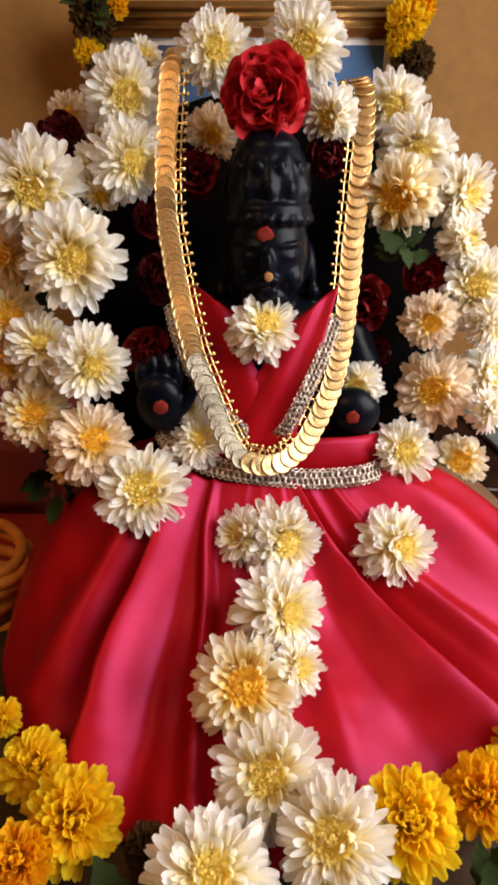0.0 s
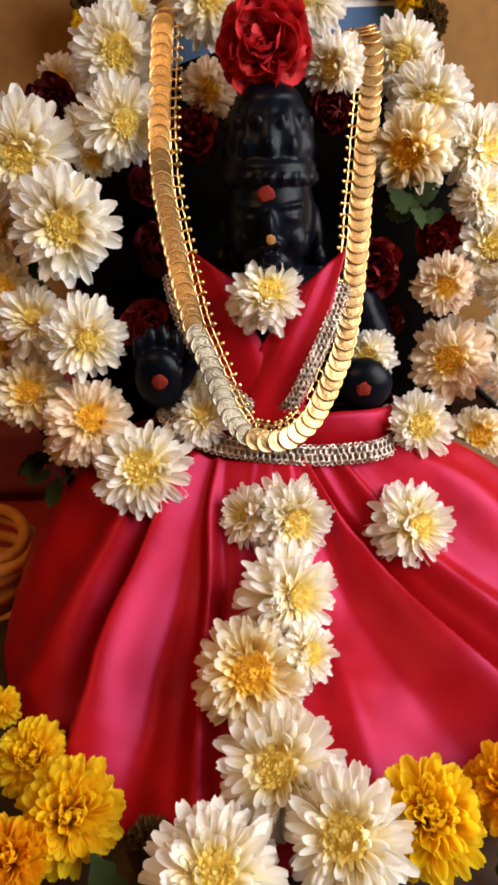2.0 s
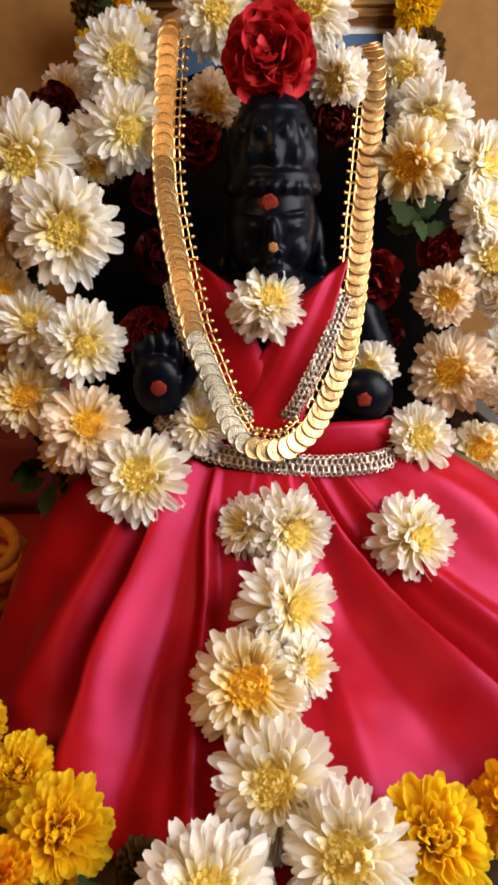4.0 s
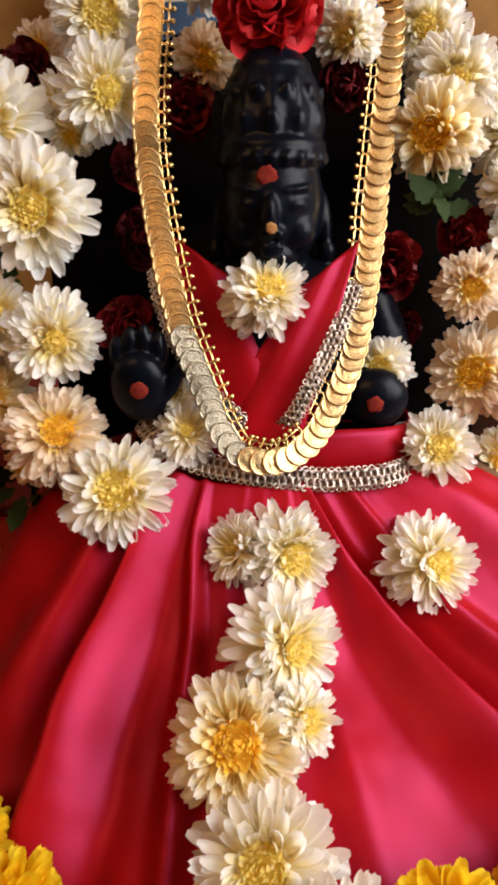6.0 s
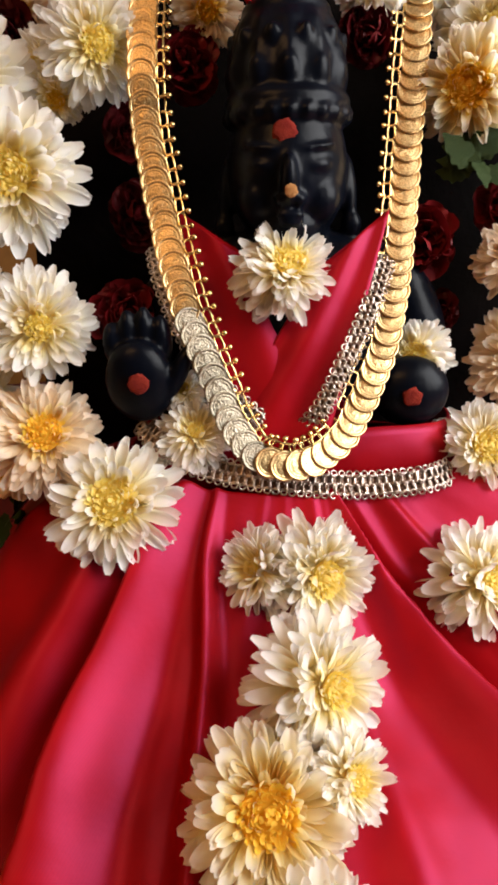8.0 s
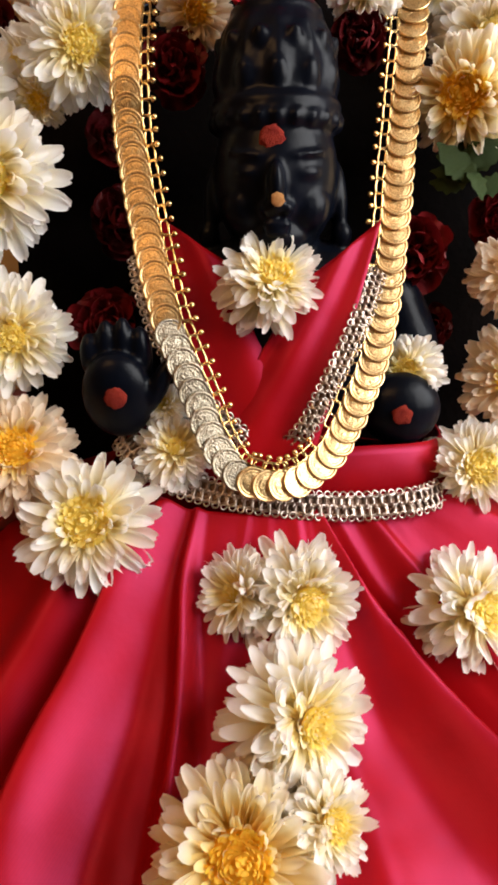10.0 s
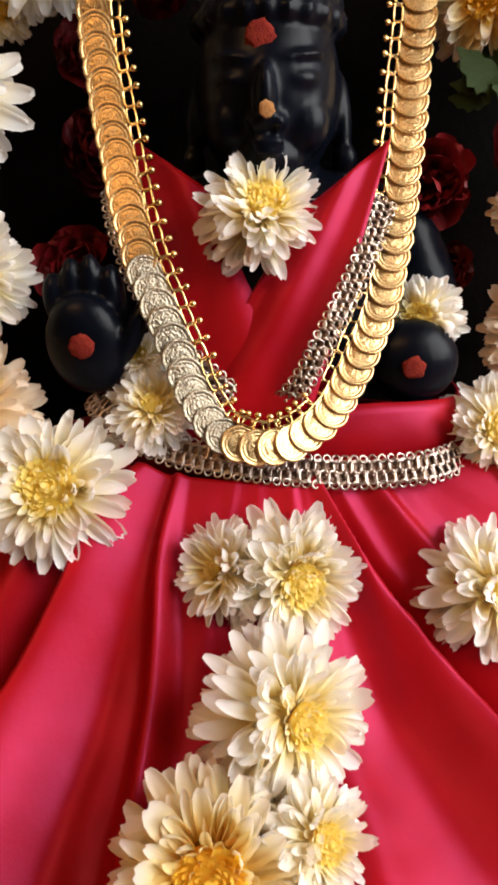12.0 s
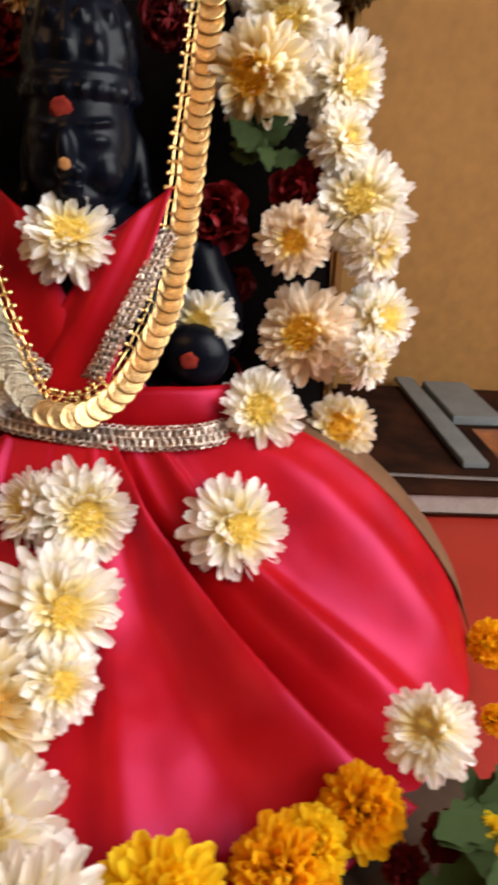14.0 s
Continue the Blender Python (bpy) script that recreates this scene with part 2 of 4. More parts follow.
def facing(place, normal, spin=0.0):
    q = Vector(normal).to_track_quat("Z", "Y").to_matrix().to_4x4()
    return Matrix.Translation(place) @ q @ pose(0, 0, 0, 0, 0, spin)


# ---- the room ----
TABLE = 0.02
X0, X1, Y0, Y1, FLOOR, TOP = -1.6, 0.90, -4.5, 0.88, -0.73, 1.95
structure("floor", box(bmesh.new(), X0 - 0.1, X1 + 0.1, Y0 - 0.1, Y1 + 0.1, FLOOR - 0.1, FLOOR), TILE, "pale stone floor of the room")
structure("ceiling", box(bmesh.new(), X0 - 0.1, X1 + 0.1, Y0 - 0.1, Y1 + 0.1, TOP, TOP + 0.1), CEILING, "white painted ceiling of the room")
structure("wall_north", box(bmesh.new(), X0 - 0.1, X1 + 0.1, Y1, Y1 + 0.12, FLOOR, TOP), PLASTER, "tan plaster wall behind the table")
structure("wall_south", box(bmesh.new(), X0 - 0.1, X1 + 0.1, Y0 - 0.12, Y0, FLOOR, TOP), PLASTER, "tan plaster wall of the room")
structure("wall_west", box(bmesh.new(), X0 - 0.12, X0, Y0, Y1, FLOOR, TOP), PLASTER, "tan plaster wall of the room")
bm = bmesh.new()
for y0, y1, z0, z1 in ((Y0, -0.52, FLOOR, TOP), (0.40, Y1, FLOOR, TOP), (-0.52, 0.40, FLOOR, 0.22), (-0.52, 0.40, 1.18, TOP)):
    box(bm, X1, X1 + 0.12, y0, y1, z0, z1)
structure("wall_east", bm, PLASTER, "tan plaster wall with a window opening")

table = tagged(new("altar_table"), "wooden table under a red cloth against the wall", "table")
bm = box(bmesh.new(), -0.75, 0.85, -0.02 + 0.06, Y1 - 0.005, TABLE - 0.035, TABLE - 0.004, 0.003)
part("tabletop", bm, WOOD, table)
for x in (-0.7, 0.8):
    for y in (0.1, 0.82):
        part("leg", box(bmesh.new(), x - 0.025, x + 0.025, y - 0.025, y + 0.025, FLOOR, TABLE - 0.035, 0.004), WOOD, table)
bm = bmesh.new()
bmesh.ops.create_grid(bm, x_segments=80, y_segments=50, size=1)
for v in bm.verts:
    x, y = 0.05 + v.co.x * 0.81, 0.455 + v.co.y * 0.42
    v.co = Vector((x, y, TABLE - 0.002 + 0.0022 * noise.noise((x * 9, y * 9, 0.3)) ** 2))
cloth = tagged(part("table_cloth", bm, TABLE_CLOTH, None), "bright red cloth spread over the table", "cloth")
cloth.modifiers.new("thick", "SOLIDIFY").thickness = 0.0012

DARK_WOOD = mottled("dark_wood", (0.022, 0.012, 0.007), (0.05, 0.026, 0.013), 30, 0.5)
pedestal = tagged(new("pedestal"), "low dark wooden plank under the idol", "plank")
part("top_board", box(bmesh.new(), -0.185, 0.198, 0.09, 0.50, TABLE + 0.004, TABLE + 0.016, 0.003), DARK_WOOD, pedestal, "", False)
for x in (-0.15, 0.16):
    part("foot", box(bmesh.new(), x - 0.02, x + 0.02, 0.12, 0.47, TABLE - 0.0005, TABLE + 0.004), DARK_WOOD, pedestal, "", False)


# ---- the idol: one plain black stone form ----
def idol():
    bm = bmesh.new()
    cx = 0.0115
    # torso, shoulders and arms
    ball(bm, (cx, 0.405, 0.205), (0.046, 0.034, 0.062))
    ball(bm, (cx, 0.408, 0.248), (0.060, 0.026, 0.024))
    ball(bm, (cx, 0.402, 0.262), (0.020, 0.019, 0.024))
    ball(bm, (cx, 0.405, 0.10), (0.075, 0.04, 0.07))
    for s in (-1, 1):
        ball(bm, (cx + s * 0.062, 0.408, 0.225), (0.015, 0.016, 0.034), (0, s * -18, 0))
    # raised open hand
    ball(bm, (-0.0545, 0.361, 0.2095), (0.0150, 0.009, 0.019), (12, 0, 0))
    ball(bm, (-0.0545, 0.384, 0.2060), (0.0120, 0.030, 0.013))
    for i, h in enumerate((0.012, 0.016, 0.017, 0.014)):
        ball(bm, (-0.0655 + 0.0070 * i, 0.366, 0.2200 + h * 0.45), (0.0048, 0.0060, h * 0.85), (8, 0, 0), 10, 8)
    ball(bm, (-0.0370, 0.360, 0.2140), (0.0042, 0.005, 0.013), (0, 25, 0), 10, 8)
    # lowered hand, its fingers under the band
    ball(bm, (0.0670, 0.3785, 0.1985), (0.0180, 0.012, 0.0165))
    # head
    hy = 0.4000
    ball(bm, (cx, hy, 0.295), (0.0265, 0.0270, 0.0345), (0, 0, 0), 40, 30)
    ball(bm, (cx, hy - 0.010, 0.272), (0.0150, 0.0150, 0.0110), (0, 0, 0), 24, 16)
    ball(bm, (cx - 0.0005, hy - 0.0275, 0.2895), (0.0036, 0.0058, 0.0105), (12, 0, 0), 16, 14)
    for s in (-1, 1):
        ball(bm, (cx + s * 0.0036, hy - 0.0265, 0.2825), (0.0032, 0.0036, 0.0027), (0, 0, 0), 12, 8)
        ball(bm, (cx + s * 0.0112, hy - 0.0215, 0.2955), (0.0068, 0.0042, 0.0030), (0, s * -6, s * 22), 16, 10)
        ball(bm, (cx + s * 0.0118, hy - 0.0222, 0.3025), (0.0086, 0.0030, 0.0013), (0, s * -8, s * 24), 16, 8)
        ball(bm, (cx + s * 0.0275, hy + 0.002, 0.286), (0.0040, 0.0055, 0.0160), (0, s * -5, 0), 12, 10)
        ball(bm, (cx + s * 0.0290, hy, 0.272), (0.0050, 0.0050, 0.0060), (0, 0, 0), 12, 10)
        ball(bm, (cx + s * 0.0125, hy - 0.0135, 0.2830), (0.0100, 0.0105, 0.0110), (0, 0, 0), 16, 10)
    ball(bm, (cx, hy - 0.0262, 0.2765), (0.0066, 0.0030, 0.0017), (0, 0, 0), 14, 8)
    ball(bm, (cx, hy - 0.0255, 0.2733), (0.0052, 0.0032, 0.0019), (0, 0, 0), 14, 8)
    # tall crown, turned in rings
    profile = [(0.0255, 0.312), (0.0278, 0.314), (0.0285, 0.317), (0.0270, 0.320), (0.0275, 0.322), (0.0268, 0.324), (0.0245, 0.326), (0.0258, 0.333), (0.0248, 0.342), (0.0220, 0.351), (0.0190, 0.356), (0.0192, 0.358), (0.0140, 0.363), (0.0070, 0.366), (0.0, 0.367)]
    seg = 48
    rings = []
    for r, z in profile:
        ring = []
        for i in range(seg):
            a = 2 * math.pi * i / seg
            k = 1 + (0.035 * math.cos(12 * a) if 0.326 < z < 0.356 else 0.03 * math.cos(24 * a) if z < 0.318 else 0)
            ring.append(bm.verts.new((cx + r * k * math.cos(a), hy + 0.002 + (z - 0.31) * 0.15 + r * k * math.sin(a), z)))
        rings.append(ring)
    for a, b in zip(rings, rings[1:]):
        for i in range(seg):
            j = (i + 1) % seg
            bm.faces.new((a[i], a[j], b[j], b[i]))
    bm.faces.new(rings[0][::-1])
    # leaf-shaped relief round the crown
    for k in range(9):
        a = radians(-90 + (k - 4) * 32)
        for z, r, size in ((0.330, 0.0245, 1.0), (0.343, 0.0235, 0.8)):
            w = a + (radians(16) if size < 1 else 0)
            ball(bm, (cx + r * math.cos(w), hy + 0.002 + (z - 0.31) * 0.15 + r * math.sin(w), z), (0.0042 * size, 0.0024, 0.0068 * size), (10, 0, math.degrees(w) + 90), 12, 8)
    bmesh.ops.recalc_face_normals(bm, faces=bm.faces[:])
    ob = part("idol", bm, STONE, None)
    blend = ob.modifiers.new("one_stone", "REMESH")
    blend.mode, blend.voxel_size, blend.use_smooth_shade = "VOXEL", 0.0011, True
    soft = ob.modifiers.new("worn_or_sheen", "SMOOTH")
    soft.factor, soft.iterations = 0.5, 5
    return tagged(ob, "black polished stone deity idol wearing a tall crown", "idol")


idol()

# added black arch that stands in for the darkness between idol and garland
GAP_FILL = mottled("black_gap_fill", (0.002, 0.0015, 0.0012), (0.005, 0.0032, 0.003), 30, 0.9, 0, 300, 0.001, 0.5, 0.05)
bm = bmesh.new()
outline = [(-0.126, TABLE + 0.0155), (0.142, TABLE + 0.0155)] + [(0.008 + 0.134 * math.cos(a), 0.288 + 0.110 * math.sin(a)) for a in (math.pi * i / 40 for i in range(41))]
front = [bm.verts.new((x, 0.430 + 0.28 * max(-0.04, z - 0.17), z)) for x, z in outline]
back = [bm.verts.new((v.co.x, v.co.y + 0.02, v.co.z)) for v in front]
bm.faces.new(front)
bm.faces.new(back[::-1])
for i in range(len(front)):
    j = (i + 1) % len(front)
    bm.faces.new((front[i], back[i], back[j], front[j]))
tagged(part("gap_fill_arch", bm, GAP_FILL, None, "", False), "black arched panel added behind the idol to keep the gaps dark", "panel")


def powder_mark(place, size, mat, label, seed):
    bm = bmesh.new()
    bmesh.ops.create_icosphere(bm, subdivisions=3, radius=1)
    for v in bm.verts:
        k = 1 + 0.3 * noise.noise((v.co.x * 2.2 + seed, v.co.z * 2.2, v.co.y * 2.2))
        v.co = Vector((v.co.x * size * k, v.co.y * size * 0.22, v.co.z * size * k)) + Vector(place)
    return tagged(part("powder_mark", bm, mat, None), label, "powder mark")


powder_mark((0.0095, 0.3752, 0.3075), 0.0049, KUMKUM, "round vermilion powder mark on the stone forehead", 1)
powder_mark((0.0115, 0.3668, 0.2855), 0.0026, SANDAL, "small orange paste dot on the stone nose", 2)
powder_mark((-0.0530, 0.3492, 0.2115), 0.0044, KUMKUM, "vermilion powder mark on the raised stone palm", 3)
powder_mark((0.0655, 0.3665, 0.1990), 0.0042, KUMKUM, "faint vermilion powder mark on the lowered stone hand", 4)

# ---- clothes ----
FRONT = [(0.050, 0.160), (0.075, 0.126), (0.105, 0.092), (0.150, 0.070), (0.185, 0.052), (0.214, 0.040)]
LEFT = [(0.080, 0.168), (0.112, 0.158), (0.138, 0.138), (0.160, 0.108), (0.176, 0.078), (0.188, 0.045)]
SIDE = [(0.080, 0.168), (0.118, 0.158), (0.152, 0.138), (0.182, 0.108), (0.203, 0.078), (0.216, 0.045)]
# pleats with a sharp outer edge: its run (share of the length, degrees), side, height, inner width, drop, valley, rise
EDGES = [(((0.0, -46), (0.3, -41), (0.5, -38), (0.7, -34), (1.0, -31)), -1, 0.0185, 5.5, 2.4, 0.8, 8.0),
         (((0.0, 20), (0.18, 27), (0.28, 32), (0.4, 35.5), (0.5, 37), (0.6, 38.5), (0.8, 42), (1.0, 46)), 1, 0.0165, 7.0, 2.0, 1.0, 6.0)]
# rounded ridges, and hollows where the height is below nothing: run, height, width
RIDGES = [(((0.0, -34), (0.14, -29.5), (0.26, -24.5), (0.38, -20.5), (0.5, -17.5), (0.64, -14.5), (1.0, -10)), 0.0140, 2.3),
          (((0.0, -56), (0.36, -51), (0.5, -49.5), (0.8, -48), (1.0, -47)), 0.0100, 4.5),
          (((0.0, 8), (0.5, 12.5), (1.0, 13)), 0.0065, 4.0),
          (((0.0, -72), (0.5, -68), (1.0, -66)), 0.0060, 5.0),
          (((0.0, 40), (0.14, 43), (0.42, 48.5), (0.52, 50), (0.66, 52), (1.0, 56)), 0.0155, 3.6),
          (((0.0, -38), (0.3, -32), (0.5, -28), (0.7, -24), (1.0, -20)), -0.0085, 4.2),
          (((0.0, 16), (0.3, 22), (0.6, 26), (1.0, 30)), -0.0050, 5.5),
          (((0.0, 64), (0.3, 67.5), (0.6, 67), (1.0, 67)), 0.0120, 4.6)]
# small gathers under the band, which run out down the cloth
GATHERS = (-62, -43, -14, -4, 8, 14, 25, 47, 58)


def run_at(run, s):
    return float(np.interp(s, [p[0] for p in run], [p[1] for p in run]))


def ease(x):
    x = min(1.0, max(0.0, x))
    return x * x * (3 - 2 * x)


def fold_height(deg, s):
    total = 0.0
    for run, side, h, inner, drop, valley, rise in EDGES:
        e = (deg - run_at(run, s)) * side
        if e < 0:
            total += h * math.exp(-(e / inner) ** 2)
        elif e < drop:
            total += h * (1 - (1 + valley) * ease(e / drop))
        else:
            total -= h * valley * (1 - ease((e - drop) / rise))
    for run, h, w in RIDGES:
        e = deg - run_at(run, s)
        total += h * (math.exp(-(e / w) ** 2) - 0.35 * math.exp(-(e / (2.6 * w)) ** 2))
    for k, g in enumerate(GATHERS):
        e = deg - g * (1 + 0.25 * s)
        total += (0.0042 + 0.0018 * math.sin(k * 2.3)) * math.exp(-(e / (2.4 + 0.5 * math.cos(k * 1.7))) ** 2) * math.exp(-(s / (0.26 + 0.06 * math.sin(k * 3.1))) ** 2)
    return total * (1 - 0.4 * s ** 4)


def skirt_point(deg, s, out=0.0):
    a = radians(deg)
    w = min(1.0, abs(math.sin(a)) ** (4.4 if deg > 0 else 2.0) * 1.1) if abs(deg) < 90 else 1.0
    f, g = curve_at([(*p, 0) for p in FRONT], s), curve_at([(*p, 0) for p in (SIDE if deg > 0 else LEFT)], s)
    r, z = f.x * (1 - w) + g.x * w, f.y * (1 - w) + g.y * w
    d = fold_height(deg, s) * (0.22 + 0.78 * min(1, s * 1.6))
    d *= 1 - 0.85 * math.exp(-((deg - 1) / 11) ** 2)
    d += (0.0022 * noise.noise((deg * 0.06, s * 4, 2.0)) + 0.0010 * noise.noise((deg * 0.16, s * 9, 5.0))) * s
    r, z = r + 0.45 * d + out, z + 0.85 * d * (1 - 0.35 * w)
    back = 0.45 if abs(deg) > 90 else 1.0
    return Vector((0.012 + r * math.sin(a), 0.400 - r * math.cos(a) * back, z))


def skirt(name, a0, a1, na, ns, out, drop, mat):
    verts, faces, uvs = [], [], []
    for i in range(na + 1):
        for j in range(ns + 1):
            deg, s = a0 + (a1 - a0) * i / na, j / ns
            p = skirt_point(deg, s, out * s)
            verts.append((p.x, p.y, p.z - drop * s))
            uvs.append((i / na * 3, s))
    for i in range(na):
        for j in range(ns):
            k = i * (ns + 1) + j
            faces.append((k, k + 1, k + ns + 2, k + ns + 1))
    return mesh_from(name, verts, faces, mat, uvs)


dress = tagged(new("idol_skirt"), "flared pleated red silk skirt on the idol", "skirt")
sk = part_mesh("skirt_panel", skirt("skirt_panel", -180, 180, 720, 72, 0, 0, SILK), dress)
sk.modifiers.new("thick", "SOLIDIFY").thickness = 0.0009
ln = part_mesh("lining", skirt("lining", 80, 128, 80, 30, 0.0040, 0.001, BROWN_LINING), dress, None, "brown lining showing past the red hem")
ln.modifiers.new("thick", "SOLIDIFY").thickness = 0.0009

# broad flat band round the waist
verts, faces, uvs = [], [], []
for i in range(61):
    a = radians(-110 + 220 * i / 60)
    for j in range(9):
        v = j / 8
        bulge = 0.004 * math.sin(math.pi * v)
        verts.append((0.016 + (0.074 + bulge) * math.sin(a), 0.402 - (0.041 + bulge) * math.copysign(abs(math.cos(a)) ** 0.6, math.cos(a)), 0.156 + 0.034 * v - 0.004 * math.cos(a * 1.3) - 0.007 * abs(math.sin(a)) ** 3 + 0.0008 * noise.noise((i * 0.3, j * 0.5, 0))))
        uvs.append((i / 60, v * 0.3))
for i in range(60):
    for j in range(8):
        k = i * 9 + j
        faces.append((k, k + 9, k + 10, k + 1))
ob = part_mesh("waist_band", mesh_from("waist_band", verts, faces, SILK, uvs), dress)
ob.modifiers.new("thick", "SOLIDIFY").thickness = 0.0012


def chest_panel(top, low, wide_top, wide_low, lift, seed):
    """A strip of cloth from the shoulder across the chest to the waist."""
    verts, faces, uvs = [], [], []
    for i in range(31):
        u = i / 30
        mid = Vector(top).lerp(Vector(low), u)
        half = wide_top + (wide_low - wide_top) * u
        for j in range(17):
            v = j / 8 - 1
            x = mid.x + half * v
            y = 0.4005 - 0.0385 * math.sqrt(max(0.02, 1 - ((x - 0.0115) / 0.066) ** 2)) - lift
            y -= 0.0012 * math.sin(5 * v + seed + 2 * u) + 0.0018 * max(0, abs(v) - 0.75)
            y += (mid.z - 0.19) * 0.27
            verts.append((x, y, mid.z + 0.012 * v * (1 if low[0] < top[0] else -1)))
            uvs.append((v * 0.4, u * 0.5))
    for i in range(30):
        for j in range(16):
            k = i * 17 + j
            faces.append((k, k + 17, k + 18, k + 1))
    ob = part_mesh("chest_panel", mesh_from("chest_panel", verts, faces, SILK, uvs), blouse)
    ob.modifiers.new("thick", "SOLIDIFY").thickness = 0.0011


blouse = tagged(new("idol_blouse"), "red silk shawl crossed over the idol's chest", "shawl")
chest_panel((-0.026, 0, 0.272), (0.022, 0, 0.176), 0.019, 0.036, 0.000, 0.3)
chest_panel((0.0395, 0, 0.266), (-0.003, 0, 0.176), 0.016, 0.031, 0.0032, 1.4)


# ---- coin necklace ----
def coin_mesh(mat):
    """A small stamped coin, 13 mm across, with a raised rim and a rough figure."""
    rnd = random.Random(5)
    seg, rings = 36, [(0.0, 0.00034), (0.0012, 0.00046), (0.0022, 0.00026), (0.0032, 0.00042), (0.0040, 0.00014), (0.0044, 0.00014), (0.0047, 0.00036), (0.0050, 0.00012), (0.0054, 0.00012), (0.0057, 0.00050), (0.0063, 0.00052), (0.0066, 0.00020), (0.0066, -0.00022), (0.0, -0.00022)]
    verts, faces, uvs = [], [], []
    for k, (r, z) in enumerate(rings):
        for i in range(seg):
            a = 2 * math.pi * i / seg
            h = z + (rnd.uniform(-0.00016, 0.00016) if 0 < k < 5 else 0)
            rr = r * (1 + (0.012 * (i % 2) if k in (10, 11, 12) else 0))
            verts.append((rr * math.cos(a), rr * math.sin(a), h))
    for k in range(len(rings) - 1):
        for i in range(seg):
            j = (i + 1) % seg
            faces.append((k * seg + i, k * seg + j, (k + 1) * seg + j, (k + 1) * seg + i)[::-1])
    return mesh_from("coin", verts, faces, mat)


def torus_mesh(name, rx, ry, thick, mat, seg=20, sides=8, square=1.0):
    verts, faces = [], []
    for i in range(seg):
        a = 2 * math.pi * i / seg
        c, s = math.cos(a), math.sin(a)
        c, s = math.copysign(abs(c) ** square, c), math.copysign(abs(s) ** square, s)
        d = Vector((math.cos(a), math.sin(a), 0))
        for j in range(sides):
            b = 2 * math.pi * j / sides
            verts.append((rx * c + d.x * thick * math.cos(b), ry * s + d.y * thick * math.cos(b), thick * math.sin(b)))
    for i in range(seg):
        for j in range(sides):
            faces.append((i * sides + j, (i + 1) % seg * sides + j, (i + 1) % seg * sides + (j + 1) % sides, i * sides + (j + 1) % sides))
    return mesh_from(name, verts, faces, mat)


def bead_mesh(name, r, mat):
    bm = bmesh.new()
    bmesh.ops.create_uvsphere(bm, u_segments=12, v_segments=8, radius=r)
    bmesh.ops.create_cone(bm, cap_ends=True, segments=8, radius1=r * 0.45, radius2=r * 0.3, depth=r * 1.6, matrix=pose(0, -r * 1.3, 0, 90, 0, 0))
    me = bpy.data.meshes.new(name)
    bm.to_mesh(me)
    bm.free()
    me.polygons.foreach_set("use_smooth", [True] * len(me.polygons))
    me.materials.append(mat)
    return me


STRAND = [(-0.047, 0.452, 0.412), (-0.0485, 0.4365, 0.401), (-0.0500, 0.424, 0.376), (-0.0505, 0.408, 0.352), (-0.0502, 0.399, 0.334), (-0.0498, 0.3955, 0.316), (-0.0466, 0.389, 0.295), (-0.0424, 0.381, 0.274), (-0.0375, 0.371, 0.255), (-0.0330, 0.3640, 0.239), (-0.0265, 0.3575, 0.2235),
          (-0.0205, 0.3540, 0.2085), (-0.0150, 0.3500, 0.1945), (-0.0068, 0.3455, 0.1820), (0.0030, 0.3435, 0.1772), (0.0125, 0.3435, 0.1760), (0.0236, 0.347, 0.1786), (0.0340, 0.354, 0.1855), (0.0410, 0.3615, 0.1945), (0.0470, 0.3675, 0.2060), (0.0535, 0.3745, 0.2200),
          (0.0575, 0.381, 0.2370), (0.0605, 0.388, 0.2560), (0.0635, 0.397, 0.2790), (0.0650, 0.404, 0.2980), (0.0670, 0.410, 0.3140), (0.0690, 0.417, 0.3340), (0.0710, 0.424, 0.3550), (0.0730, 0.435, 0.3760), (0.0732, 0.445, 0.3920), (0.071, 0.466, 0.402)]


def coin_necklace():
    thing = tagged(new("coin_necklace"), "long gold necklace of overlapping stamped coins on the idol", "necklace")
    coin, worn_or_sheen, link, bead = coin_mesh(GOLD), coin_mesh(COOL_SHEEN), torus_mesh("link", 0.0030, 0.0016, 0.00055, GOLD_PLAIN, 20, 8, 0.5), bead_mesh("bead", 0.00135, GOLD_PLAIN)
    rnd = random.Random(11)
    for place, along in spaced(STRAND, 0.0064):
        # these coins take the colour with the cool reflection painted in
        twisted = place.x < -0.003 and place.z < 0.236
        m = frame_of(place, along, Vector((0.20, -0.88, 0.42)) if twisted else Vector((-0.05, -0.93, 0.36)))
        # y of this frame points to the inside of the loop
        part_mesh("coin", worn_or_sheen if twisted else coin, thing, m @ pose(0, rnd.uniform(-0.0003, 0.0003), rnd.uniform(-0.0002, 0.0002), rnd.uniform(-1.5, 1.5), 11 + rnd.uniform(-1, 1), 0) @ pose(0, 0, 0, 0, 0, rnd.uniform(-180, 180)))
        ring = part_mesh("link", link, thing, m @ pose(0, 0.0080, 0.0002, rnd.uniform(-15, 15), 0, rnd.uniform(-4, 4)))
        part_mesh("bead", bead, ring, pose(0.0032, 0.0036, 0.0002, 0, 0, rnd.uniform(-12, 12)), "small round gold bead")
    return thing


coin_necklace()


